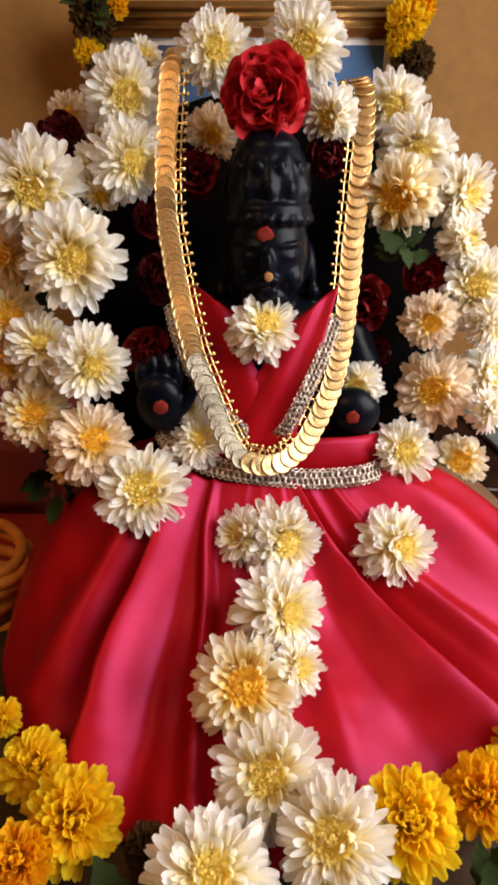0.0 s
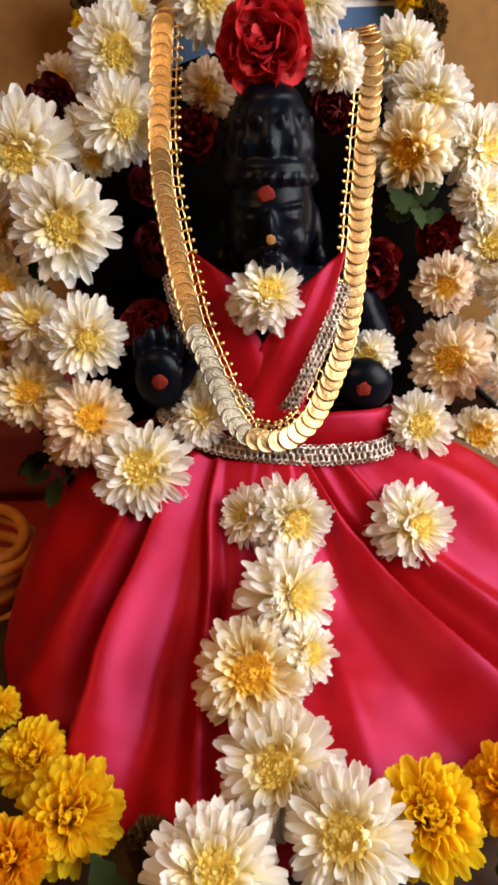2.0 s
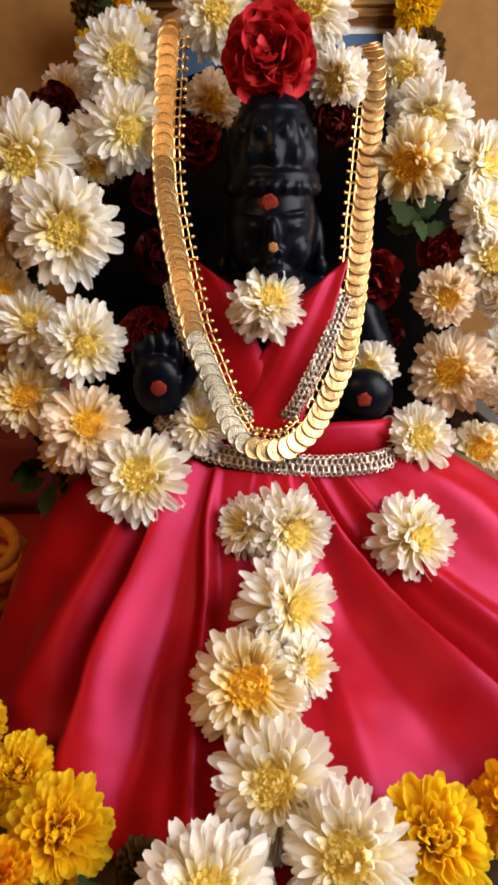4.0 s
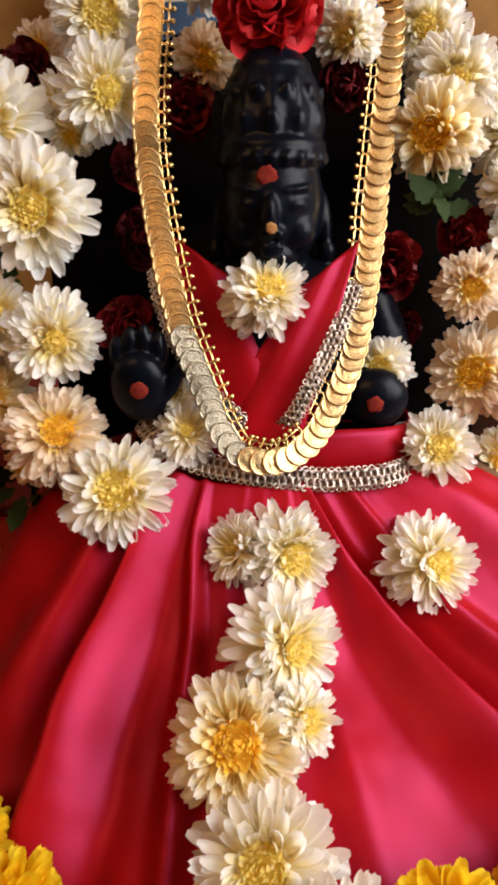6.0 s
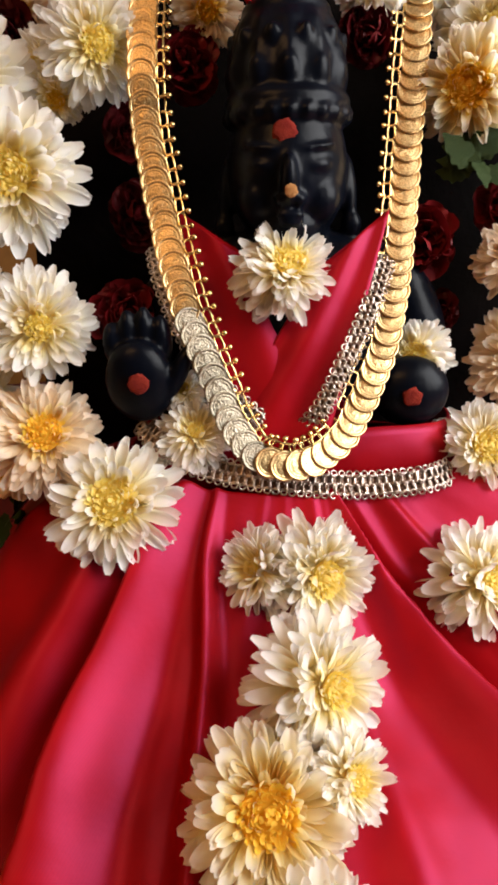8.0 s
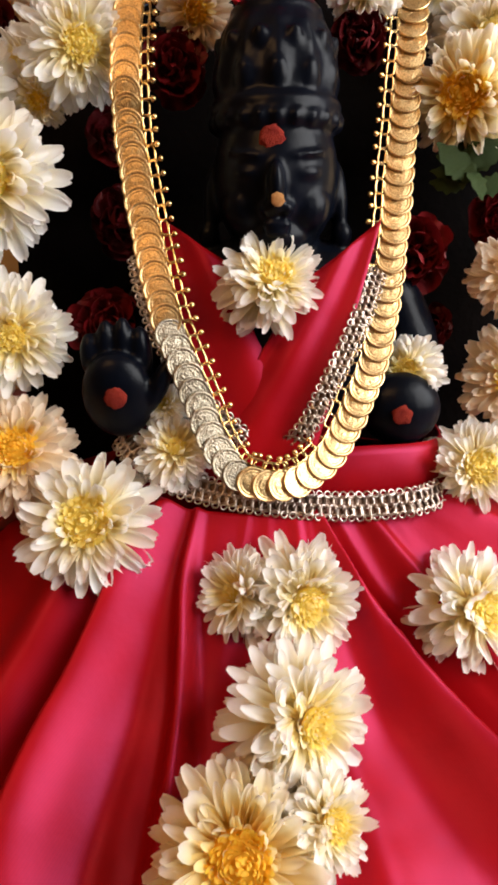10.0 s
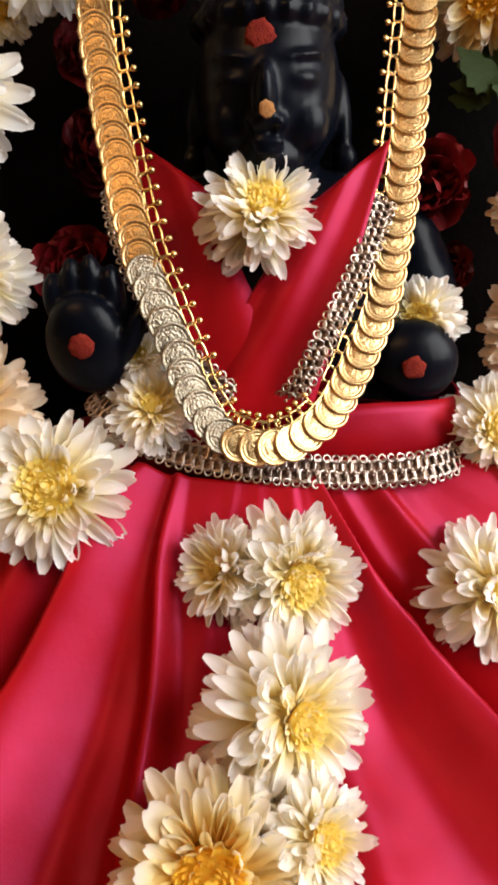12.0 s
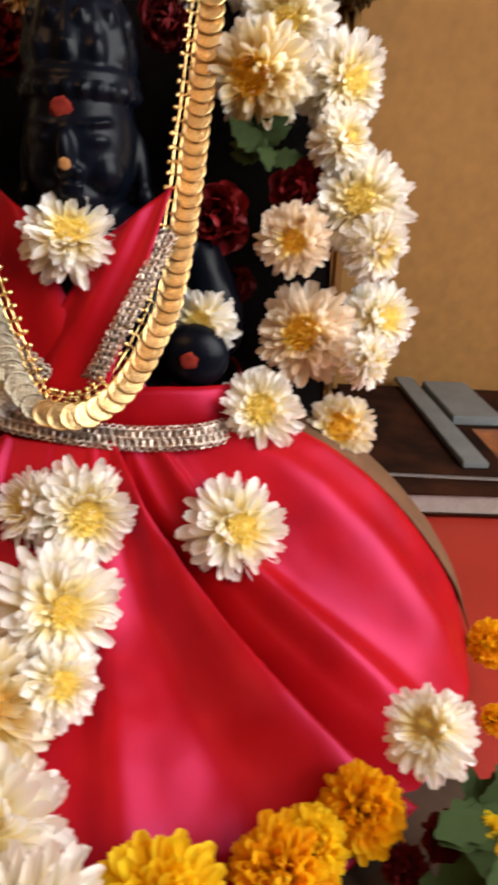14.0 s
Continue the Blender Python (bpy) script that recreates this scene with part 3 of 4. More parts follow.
def silver_band(name, label, category, points, normal, width, step):
    """A woven silver band: rows of small rings along both edges and oblong links between."""
    thing = tagged(new(name), label, category)
    ring, link = torus_mesh("edge_ring", 0.0014, 0.0014, 0.00042, SILVER, 14, 6), torus_mesh("link", step * 0.46, width * 0.24, 0.0006, SILVER, 16, 6, 0.5)
    bead = bead_mesh("bead", 0.0009, SILVER)
    rnd = random.Random(3)
    verts, faces = [], []
    for i, (place, along) in enumerate(spaced(points, step * 0.5)):
        m = frame_of(place, along, Vector(normal))
        verts += [m @ Vector((0, width * 0.42 * v, -0.0010 + 0.0002 * (i % 2))) for v in (-1, -0.5, 0, 0.5, 1)]
        faces += [((i - 1) * 5 + q, (i - 1) * 5 + q + 1, i * 5 + q + 1, i * 5 + q) for q in range(4) if i]
    part_mesh("woven_strip", mesh_from("woven_strip", verts, faces, TARNISHED), thing, None, "dark tarnished woven strip")
    for place, along in spaced(points, step):
        m = frame_of(place, along, Vector(normal))
        for s in (-1, 1):
            part_mesh("edge_ring", ring, thing, m @ pose(0, s * width * 0.5, 0.0003, rnd.uniform(-20, 20), rnd.uniform(-20, 20), 0))
            part_mesh("link", link, thing, m @ pose(step * 0.25 * s, s * width * 0.2, 0, rnd.uniform(-12, 12), rnd.uniform(-12, 12), 0))
        part_mesh("bead", bead, thing, m @ pose(0, 0, 0.0006))
    return thing


silver_band("waist_chain", "aged silver waist chain over the red silk", "chain", [(-0.0560, 0.372, 0.187), (-0.0484, 0.360, 0.1835), (-0.0288, 0.354, 0.1728), (-0.003, 0.351, 0.1676), (0.0272, 0.351, 0.1640), (0.0487, 0.354, 0.1622), (0.0719, 0.3565, 0.1635), (0.086, 0.366, 0.1640)], (0, -0.9, 0.4), 0.0098, 0.0036)
silver_band("silver_necklace", "aged silver chain hanging in a point on the chest", "necklace", [(-0.0500, 0.400, 0.262), (-0.0462, 0.389, 0.2500), (-0.0380, 0.379, 0.2300), (-0.0240, 0.366, 0.2110), (-0.0085, 0.3590, 0.1970), (0.0090, 0.3625, 0.1830), (0.0220, 0.3565, 0.1940), (0.0320, 0.3595, 0.2120), (0.0400, 0.3655, 0.2265), (0.0475, 0.3735, 0.2414), (0.055, 0.387, 0.258)], (0, -0.95, 0.3), 0.0064, 0.0038)


# ---- flowers ----
def petal_shape(width, cup, curl, tip, seed, nu=7, nv=4):
    """One petal of length 1 along y: corners, faces and the place along its length."""
    rnd = random.Random(seed)
    verts, uvs, faces = [], [], []
    y = z = 0.0
    rows = [1 - (1 - i / nu) ** 1.6 for i in range(nu + 1)]
    last = 0.0
    for i, u in enumerate(rows):
        a = curl[0] + (curl[1] - curl[0]) * u
        y, z = y + math.cos(a) * (u - last), z + math.sin(a) * (u - last)
        last = u
        grow = 0.38 + 0.62 * math.sin(math.pi * 0.5 * min(1, 0.1 + 1.3 * u))
        w = width * grow * (math.sqrt(max(0.12, 1 - ((u - 0.74) / 0.27) ** 2)) if u > 0.74 else 1.0)
        twist = rnd.uniform(-0.03, 0.03)
        for j in range(nv + 1):
            v = 2 * j / nv - 1
            ridge = 0.16 * w * math.cos(v * 2 * math.pi) * min(1, 2 * u)
            slit = -0.035 * (1 - abs(v)) * (seed % 2) if i == nu else 0
            verts.append((v * w, y + slit, ridge + z + cup * w * (v * v - 0.3) * (1 - 0.5 * u) + twist * v * w))
            uvs.append((j / nv, u))
    for i in range(nu):
        for j in range(nv):
            k = i * (nv + 1) + j
            faces.append((k, k + 1, k + nv + 2, k + nv + 1))
    return verts, faces, uvs


SLIM = [petal_shape(0.098 + 0.014 * (i % 4), 0.7 + 0.3 * (i % 3), ((-0.15, 0.4), (0.05, 0.25), (0.25, -0.45), (0.1, 0.7), (0.15, -0.25), (-0.3, 0.75), (0.3, 0.0), (0.1, -0.6))[i], 9, i) for i in range(8)]
PLUMP = [petal_shape(0.19 + 0.02 * (i % 3), 0.6, ((-0.1, 0.4), (0.1, 0.2), (0.2, -0.3), (0.1, 0.9), (0.0, 0.5), (-0.2, 0.7))[i], 8, i + 9, 5, 3) for i in range(6)]
BROAD = [petal_shape(0.48 + 0.05 * (i % 3), 0.55, ((0.5, -0.5), (0.7, -0.2), (0.3, 0.4), (0.8, -0.9), (0.2, 0.9), (0.6, 0.2))[i], 7, i + 20, 8, 6) for i in range(6)]
# rings: how many, lift in degrees, length, width, start radius, start height
DAISY = ((26, -46, 0.84, 1.0, 0.10, -0.20), (28, -31, 0.92, 1.0, 0.08, -0.14), (31, -17, 0.97, 0.95, 0.07, -0.08), (31, -4, 0.96, 0.95, 0.07, -0.02), (30, 10, 0.89, 0.95, 0.09, 0.04), (27, 23, 0.78, 0.95, 0.12, 0.09), (23, 36, 0.64, 0.95, 0.15, 0.13), (17, 50, 0.50, 0.95, 0.17, 0.16))
POMPON = ((24, -45, 0.68, 0.72, 0.22, -0.2), (27, -26, 0.76, 0.72, 0.22, -0.12), (29, -9, 0.80, 0.72, 0.2, -0.06), (29, 6, 0.80, 0.72, 0.18, 0.0), (28, 20, 0.78, 0.72, 0.17, 0.04), (26, 33, 0.72, 0.72, 0.16, 0.08), (23, 46, 0.66, 0.72, 0.14, 0.12), (18, 58, 0.58, 0.72, 0.11, 0.16), (12, 70, 0.52, 0.7, 0.08, 0.2), (7, 81, 0.48, 0.7, 0.05, 0.22))
ROSE = ((8, -12, 0.95, 0.9, 0.05, -0.2), (8, 8, 0.94, 0.9, 0.05, -0.2), (8, 24, 0.90, 0.9, 0.06, -0.2), (7, 39, 0.85, 0.85, 0.07, -0.2), (6, 53, 0.80, 0.75, 0.07, -0.2), (5, 66, 0.74, 0.65, 0.06, -0.2), (4, 77, 0.70, 0.5, 0.05, -0.2), (3, 86, 0.66, 0.4, 0.03, -0.2))


def layout(rings, rnd):
    out = []
    for n, lift, length, width, r0, h0 in rings:
        start = rnd.uniform(0, 360)
        for i in range(n):
            az = start + 360 * i / n + rnd.uniform(-6, 6)
            k = length * rnd.uniform(0.80, 1.08)
            out.append((pose(0, 0, h0, 0, 0, az) @ pose(0, r0, 0, lift + rnd.uniform(-10, 10), rnd.uniform(-20, 20), rnd.uniform(-8, 8)) @ Matrix.Diagonal((k * width * rnd.uniform(0.85, 1.15), k, k, 1)), rnd.randrange(8)))
    return out


def joined(name, shapes, places, mat):
    verts, faces, uvs = [], [], []
    for m, i in places:
        v, f, t = shapes[i % len(shapes)]
        base = len(verts)
        verts += [tuple(m @ Vector(p)) for p in v]
        faces += [tuple(base + q for q in face) for face in f]
        uvs += t
    return mesh_from(name, verts, faces, mat, uvs)


FLORET_SHAPE = [petal_shape(0.20, 0.8, (0.1, c), 4, 50 + i, 4, 2) for i, c in enumerate((0.5, 0.9, 0.2, 1.2, 0.7, 0.4))]


SHORT = ((17, 22, 0.75, 0.8, 0.35, -0.1), (17, 38, 0.66, 0.75, 0.35, 0.05), (15, 55, 0.55, 0.7, 0.32, 0.2))


def dome(name, places, mat):
    """The crowded florets of a flower's middle on their low dome."""
    me = joined(name, FLORET_SHAPE, places, mat)
    bm = bmesh.new()
    bm.from_mesh(me)
    bmesh.ops.create_uvsphere(bm, u_segments=16, v_segments=8, radius=1, matrix=pose(0, 0, -0.20) @ Matrix.Diagonal((0.95, 0.95, 0.40, 1)))
    bm.to_mesh(me)
    bm.free()
    me.polygons.foreach_set("use_smooth", [True] * len(me.polygons))
    return me


def floret_places(rnd):
    out = []
    for i in range(110):
        r, az = math.sqrt((i + 0.5) / 110), i * 137.5
        k = 0.42 * rnd.uniform(0.8, 1.25)
        out.append((pose(0, 0, 0, 0, 0, az) @ pose(0, r * 0.8, 0.12 - 0.18 * r * r, 82 - 50 * r + rnd.uniform(-12, 12), rnd.uniform(-20, 20), 0) @ Matrix.Diagonal((k, k, k, 1)), rnd.randrange(6)))
    return out


MESHES = {}


def shared(key, make):
    if key not in MESHES:
        MESHES[key] = make()
    return MESHES[key]


def receptacle():
    bm = bmesh.new()
    bmesh.ops.create_uvsphere(bm, u_segments=16, v_segments=10, radius=1, matrix=pose(0, 0, -0.16) @ Matrix.Diagonal((0.2, 0.2, 0.16, 1)))
    me = bpy.data.meshes.new("calyx")
    bm.to_mesh(me)
    bm.free()
    me.polygons.foreach_set("use_smooth", [True] * len(me.polygons))
    me.materials.append(LEAF)
    return me


def petal_core(mat):
    """The close-packed petal bases that fill a flower between its rings."""
    bm = bmesh.new()
    bmesh.ops.create_uvsphere(bm, u_segments=20, v_segments=12, radius=1, matrix=pose(0, 0, 0.02) @ Matrix.Diagonal((0.46, 0.46, 0.24, 1)))
    layer = bm.loops.layers.uv.new("UVMap")
    for face in bm.faces:
        for loop in face.loops:
            loop[layer].uv = (0.5, min(1.0, loop.vert.co.xy.length * 1.3))
    me = bpy.data.meshes.new("petal_core")
    bm.to_mesh(me)
    bm.free()
    me.polygons.foreach_set("use_smooth", [True] * len(me.polygons))
    me.materials.append(mat)
    return me


COUNT = [0]


def flower(name, label, category, group, place, size, normal, tone, near, rings, shapes, heart):
    COUNT[0] += 1
    rnd = random.Random(COUNT[0] * 7 + 3)
    thing = tagged(new(name), label, category, group)
    spin = rnd.uniform(0, 360)
    thing.matrix_basis = facing(place, normal, spin) @ Matrix.Scale(size * 0.465, 4)
    part_mesh("calyx", shared("calyx", receptacle), thing)
    if heart:
        part_mesh("petal_core", shared(("core", tone), lambda: petal_core(PETALS[tone, True])), thing)
    if near:
        # the rings underneath as one part, the petals that show singly
        under = 3 if heart and rings is DAISY else 0
        if under:
            kind = COUNT[0] % 4
            part_mesh("petal_ring", shared((name, tone, kind, "under"), lambda: joined("petal_ring", shapes, layout(rings[:under], random.Random(kind * 17 + 5)), PETALS[tone, True])), thing)
        for q, ring in enumerate(rings):
            if q < under:
                continue
            hue = tone + "_inner" if heart and q == len(rings) - 1 else tone
            for m, i in layout([ring], rnd):
                i %= len(shapes)
                part_mesh("petal", shared((name, hue, i), lambda: mesh_from("petal", shapes[i][0], shapes[i][1], PETALS[hue, False], shapes[i][2])), thing, m)
    else:
        kind = COUNT[0] % 4
        for q, (a, b) in enumerate(((0, 3), (3, len(rings) - 1), (len(rings) - 1, len(rings)))):
            hue = tone + "_inner" if heart and q == 2 else tone
            me = shared((name, tone, kind, q), lambda: joined("petal_ring", shapes, layout(rings[a:b], random.Random(kind * 31 + q)), PETALS[hue, True]))
            part_mesh("petal_ring", me, thing, pose(0, 0, 0, 0, 0, rnd.uniform(0, 360)))
    if heart:
        kind = COUNT[0] % 3
        me = shared(("heart", tone, kind), lambda: dome("flower_centre", floret_places(random.Random(kind)), FLORET[tone]))
        inner = shared(("inner", tone, kind), lambda: joined("inner_petals", PLUMP, layout(SHORT, random.Random(kind + 40)), PETALS[tone + "_inner", True]))
        k = heart * 1.45
        part_mesh("inner_petal_ring", inner, thing, pose(0, 0, 0.24) @ Matrix.Diagonal((k, k, 0.30, 1)), "short pale yellow inner petals")
        part_mesh("flower_centre", me, thing, pose(0, 0, 0.38) @ Matrix.Diagonal((k * 0.72, k * 0.72, 0.22, 1)), "golden yellow flower centre")
    return thing


def white_flower(place, size, normal, tone, near, heart):
    words = {"white": "fresh white chrysanthemum with a pale yellow centre", "cream": "cream chrysanthemum with a golden centre, warm light put into its petals", "orange": "cream chrysanthemum with a deep orange yellow centre"}
    rings = DAISY
    flower("chrysanthemum", words[tone], "flower", "white garland flowers", place, size, normal, tone, near, rings, SLIM, heart)


def yellow_flower(place, size, normal, tone, near, heart):
    words = {"yellow": "full bright yellow chrysanthemum head with ruffled petals", "amber": "amber yellow chrysanthemum head with ruffled petals"}
    flower("yellow_chrysanthemum", words[tone], "flower", "yellow flowers", place, size, normal, tone, near, POMPON, PLUMP, 0)


def dried_flower(place, size, normal, tone, near, heart):
    # brown or maroon
    flower("dried_flower", "dark dried flower head in the old garland", "flower", "old garland flowers", place, size, normal, tone, near, POMPON, PLUMP, 0)


def rose(place, size, normal, tone, near, heart):
    words = {"scarlet": "large open scarlet rose above the crown", "crimson": "dark crimson rose tucked into the garland", "maroon": "small dark maroon rose tucked into the garland"}
    flower("rose", words[tone], "flower", "roses", place, size, normal, tone, near, ROSE, BROAD, 0)


# row of flowers down the skirt
white_flower((0.0203, 0.3267, 0.1346), 0.056, (0.35, -0.91, 0.20), "white", 1, 0.30)
white_flower((-0.0030, 0.3265, 0.1360), 0.044, (-0.57, -0.62, 0.54), "white", 1, 0.14)
white_flower((0.0178, 0.2863, 0.1115), 0.060, (0.60, -0.72, 0.35), "white", 1, 0.24)
white_flower((-0.0019, 0.2513, 0.0914), 0.063, (-0.01, -0.77, 0.63), "orange", 1, 0.34)
white_flower((0.0245, 0.2590, 0.0960), 0.038, (0.54, -0.64, 0.55), "white", 1, 0.30)
white_flower((0.0105, 0.2138, 0.0701), 0.065, (-0.18, -0.57, 0.80), "white", 1, 0.30)
white_flower((0.037, 0.180, 0.073), 0.058, (-0.28, -0.52, 0.81), "white", 1, 0.34)
white_flower((-0.016, 0.165, 0.071), 0.061, (0.12, -0.38, 0.92), "white", 1, 0.30)
white_flower((0.0089, 0.3764, 0.2537), 0.050, (0.25, -0.76, 0.60), "white", 1, 0.32)
white_flower((0.0911, 0.3312, 0.1267), 0.056, (0.40, -0.80, 0.45), "white", 1, 0.30)
white_flower((-0.0647, 0.3374, 0.1624), 0.063, (0.09, -0.86, 0.50), "white", 1, 0.36)
white_flower((0.160, 0.228, 0.111), 0.034, (-0.49, -0.30, 0.82), "white", 1, 0.12)
# flowers by the hands
white_flower((-0.031, 0.358, 0.186), 0.038, (0.10, -0.78, 0.62), "white", 1, 0.22)
white_flower((-0.036, 0.366, 0.204), 0.023, (-0.14, -0.82, 0.56), "white", 0, 0.30)
white_flower((0.0705, 0.3876, 0.2135), 0.040, (-0.30, -0.90, 0.30), "white", 1, 0.30)
# garland, rising side with the books
white_flower((0.0951, 0.4178, 0.3288), 0.057, (-0.43, -0.90, -0.07), "orange", 1, 0.38)
white_flower((0.1088, 0.4400, 0.3563), 0.054, (-0.16, -0.97, -0.20), "white", 1, 0.28)
white_flower((0.095, 0.460, 0.383), 0.051, (-0.21, -0.98, -0.04), "white", 0, 0.25)
white_flower((0.138, 0.432, 0.330), 0.053, (0.53, -0.85, 0.00), "white", 0, 0.30)
white_flower((0.1499, 0.4169, 0.2723), 0.060, (-0.17, -0.95, 0.27), "white", 1, 0.28)
white_flower((0.138, 0.415, 0.302), 0.037, (0.54, -0.81, 0.22), "white", 0, 0.15)
white_flower((0.158, 0.400, 0.252), 0.039, (0.50, -0.84, -0.22), "white", 0, 0.15)
white_flower((0.115, 0.393, 0.255), 0.041, (-0.06, -1.00, 0.00), "cream", 1, 0.30)
white_flower((0.1246, 0.3971, 0.2077), 0.058, (-0.34, -0.91, 0.23), "cream", 1, 0.34)
white_flower((0.1651, 0.4134, 0.2135), 0.048, (0.49, -0.84, 0.25), "white", 0, 0.30)
white_flower((0.156, 0.377, 0.199), 0.033, (0.83, -0.46, -0.30), "white", 0, 0.15)
white_flower((0.1016, 0.3744, 0.1715), 0.051, (0.04, -0.88, 0.47), "white", 1, 0.33)
white_flower((0.1479, 0.3961, 0.1560), 0.042, (-0.22, -0.92, 0.34), "orange", 1, 0.42)
# garland, top
white_flower((-0.021, 0.442, 0.412), 0.052, (0.13, -0.99, -0.05), "white", 0, 0.28)
white_flower((0.034, 0.443, 0.415), 0.057, (-0.08, -0.99, -0.07), "white", 1, 0.33)
white_flower((0.0497, 0.4255, 0.3741), 0.041, (-0.43, -0.87, -0.24), "white", 0, 0.25)
white_flower((-0.0234, 0.4307, 0.3652), 0.037, (0.05, -0.99, -0.16), "cream", 0, 0.30)
# garland, side with the cord
white_flower((-0.077, 0.437, 0.388), 0.056, (0.22, -0.95, -0.22), "white", 1, 0.36)
white_flower((-0.069, 0.467, 0.412), 0.031, (0.47, -0.79, 0.41), "white", 0, 0.30)
white_flower((-0.073, 0.415, 0.349), 0.055, (0.40, -0.91, -0.10), "white", 1, 0.28)
white_flower((-0.099, 0.428, 0.345), 0.036, (-0.50, -0.86, -0.13), "white", 0, 0.30)
white_flower((-0.094, 0.423, 0.331), 0.029, (0.04, -0.90, -0.44), "orange", 0, 0.30)
white_flower((-0.130, 0.403, 0.333), 0.069, (0.11, -0.99, -0.11), "white", 1, 0.28)
white_flower((-0.104, 0.377, 0.295), 0.067, (0.26, -0.97, -0.01), "white", 1, 0.30)
white_flower((-0.155, 0.412, 0.293), 0.046, (-0.00, -1.00, 0.09), "cream", 0, 0.30)
white_flower((-0.150, 0.387, 0.259), 0.045, (0.36, -0.92, 0.17), "orange", 0, 0.45)
white_flower((-0.128, 0.375, 0.242), 0.050, (0.16, -0.83, 0.53), "white", 1, 0.20)
white_flower((-0.096, 0.362, 0.235), 0.054, (0.35, -0.94, -0.01), "white", 1, 0.24)
white_flower((-0.151, 0.381, 0.232), 0.042, (-0.04, -1.00, 0.05), "cream", 0, 0.30)
white_flower((-0.133, 0.363, 0.202), 0.049, (0.18, -0.90, 0.40), "orange", 1, 0.30)
white_flower((-0.095, 0.348, 0.189), 0.057, (0.30, -0.79, 0.53), "cream", 1, 0.30)
white_flower((-0.116, 0.359, 0.169), 0.031, (-0.34, -0.92, -0.21), "cream", 0, 0.30)
white_flower((-0.125, 0.484, 0.381), 0.035, (0.01, -0.99, -0.10), "cream", 0, 0.30)
# yellow flowers round the base
yellow_flower((-0.080, 0.196, 0.066), 0.052, (0.33, -0.56, 0.76), "yellow", 1, 0.20)
yellow_flower((-0.108, 0.227, 0.062), 0.041, (0.27, -0.52, 0.81), "yellow", 1, 0.20)
yellow_flower((-0.098, 0.175, 0.068), 0.038, (0.15, -0.46, 0.88), "amber", 1, 0.20)
yellow_flower((-0.134, 0.254, 0.066), 0.024, (0.34, -0.65, 0.68), "yellow", 0, 0.20)
yellow_flower((0.073, 0.194, 0.066), 0.053, (-0.11, -0.52, 0.85), "yellow", 1, 0.20)
yellow_flower((0.112, 0.210, 0.062), 0.043, (-0.27, -0.42, 0.87), "amber", 1, 0.20)
yellow_flower((0.144, 0.236, 0.062), 0.037, (-0.05, -0.48, 0.88), "amber", 1, 0.20)
yellow_flower((0.123, 0.220, 0.064), 0.029, (-0.24, -0.51, 0.83), "yellow", 1, 0.20)
yellow_flower((0.234, 0.347, 0.050), 0.030, (-0.34, -0.58, 0.74), "amber", 0, 0.20)
yellow_flower((0.217, 0.293, 0.050), 0.017, (-0.31, -0.44, 0.84), "amber", 0, 0.20)
yellow_flower((0.186, 0.221, 0.070), 0.018, (-0.30, -0.40, 0.87), "yellow", 0, 0.20)
# garland on the picture
yellow_flower((0.175, 0.802, 0.508), 0.056, (-0.19, -0.93, -0.30), "yellow", 0, 0.20)
yellow_flower((0.170, 0.802, 0.489), 0.040, (-0.19, -0.93, -0.32), "yellow", 0, 0.20)
yellow_flower((0.188, 0.802, 0.519), 0.039, (-0.20, -0.92, -0.34), "amber", 0, 0.20)
yellow_flower((-0.178, 0.802, 0.476), 0.040, (0.19, -0.93, -0.30), "yellow", 0, 0.20)
yellow_flower((-0.146, 0.802, 0.521), 0.033, (0.15, -0.92, -0.37), "amber", 0, 0.20)
dried_flower((0.187, 0.802, 0.468), 0.050, (-0.21, -0.94, -0.27), "brown", 0, 0.20)
dried_flower((-0.172, 0.802, 0.508), 0.059, (0.19, -0.94, -0.30), "brown", 0, 0.20)
dried_flower((-0.164, 0.802, 0.457), 0.047, (0.18, -0.95, -0.27), "brown", 0, 0.20)
# roses tucked into the garland
rose((0.009, 0.405, 0.383), 0.059, (-0.08, -0.99, -0.08), "scarlet", 1, 0.30)
rose((-0.124, 0.451, 0.363), 0.037, (0.26, -0.96, -0.07), "maroon", 0, 0.30)
rose((-0.033, 0.425, 0.343), 0.034, (0.08, -1.00, -0.03), "crimson", 0, 0.30)
rose((-0.062, 0.430, 0.316), 0.031, (0.14, -0.99, 0.03), "maroon", 0, 0.30)
rose((-0.060, 0.420, 0.279), 0.038, (0.14, -0.98, 0.12), "maroon", 0, 0.30)
rose((-0.065, 0.395, 0.234), 0.039, (0.16, -0.96, 0.23), "crimson", 0, 0.30)
rose((0.074, 0.410, 0.262), 0.041, (-0.18, -0.97, 0.16), "crimson", 0, 0.30)
rose((0.118, 0.421, 0.279), 0.034, (-0.27, -0.96, 0.12), "crimson", 0, 0.30)
rose((0.049, 0.425, 0.351), 0.030, (-0.12, -0.99, -0.05), "maroon", 0, 0.30)
rose((0.086, 0.410, 0.230), 0.024, (-0.20, -0.95, 0.23), "maroon", 0, 0.30)
# spent heads under the hem
dried_flower((0.176, 0.229, 0.056), 0.024, (-0.26, -0.44, 0.86), "maroon", 0, 0.20)
dried_flower((0.158, 0.221, 0.052), 0.019, (-0.20, -0.39, 0.90), "maroon", 0, 0.20)
dried_flower((-0.048, 0.197, 0.045), 0.025, (0.12, -0.42, 0.90), "brown", 0, 0.20)
dried_flower((-0.000, 0.205, 0.045), 0.026, (0.00, -0.44, 0.90), "brown", 0, 0.20)


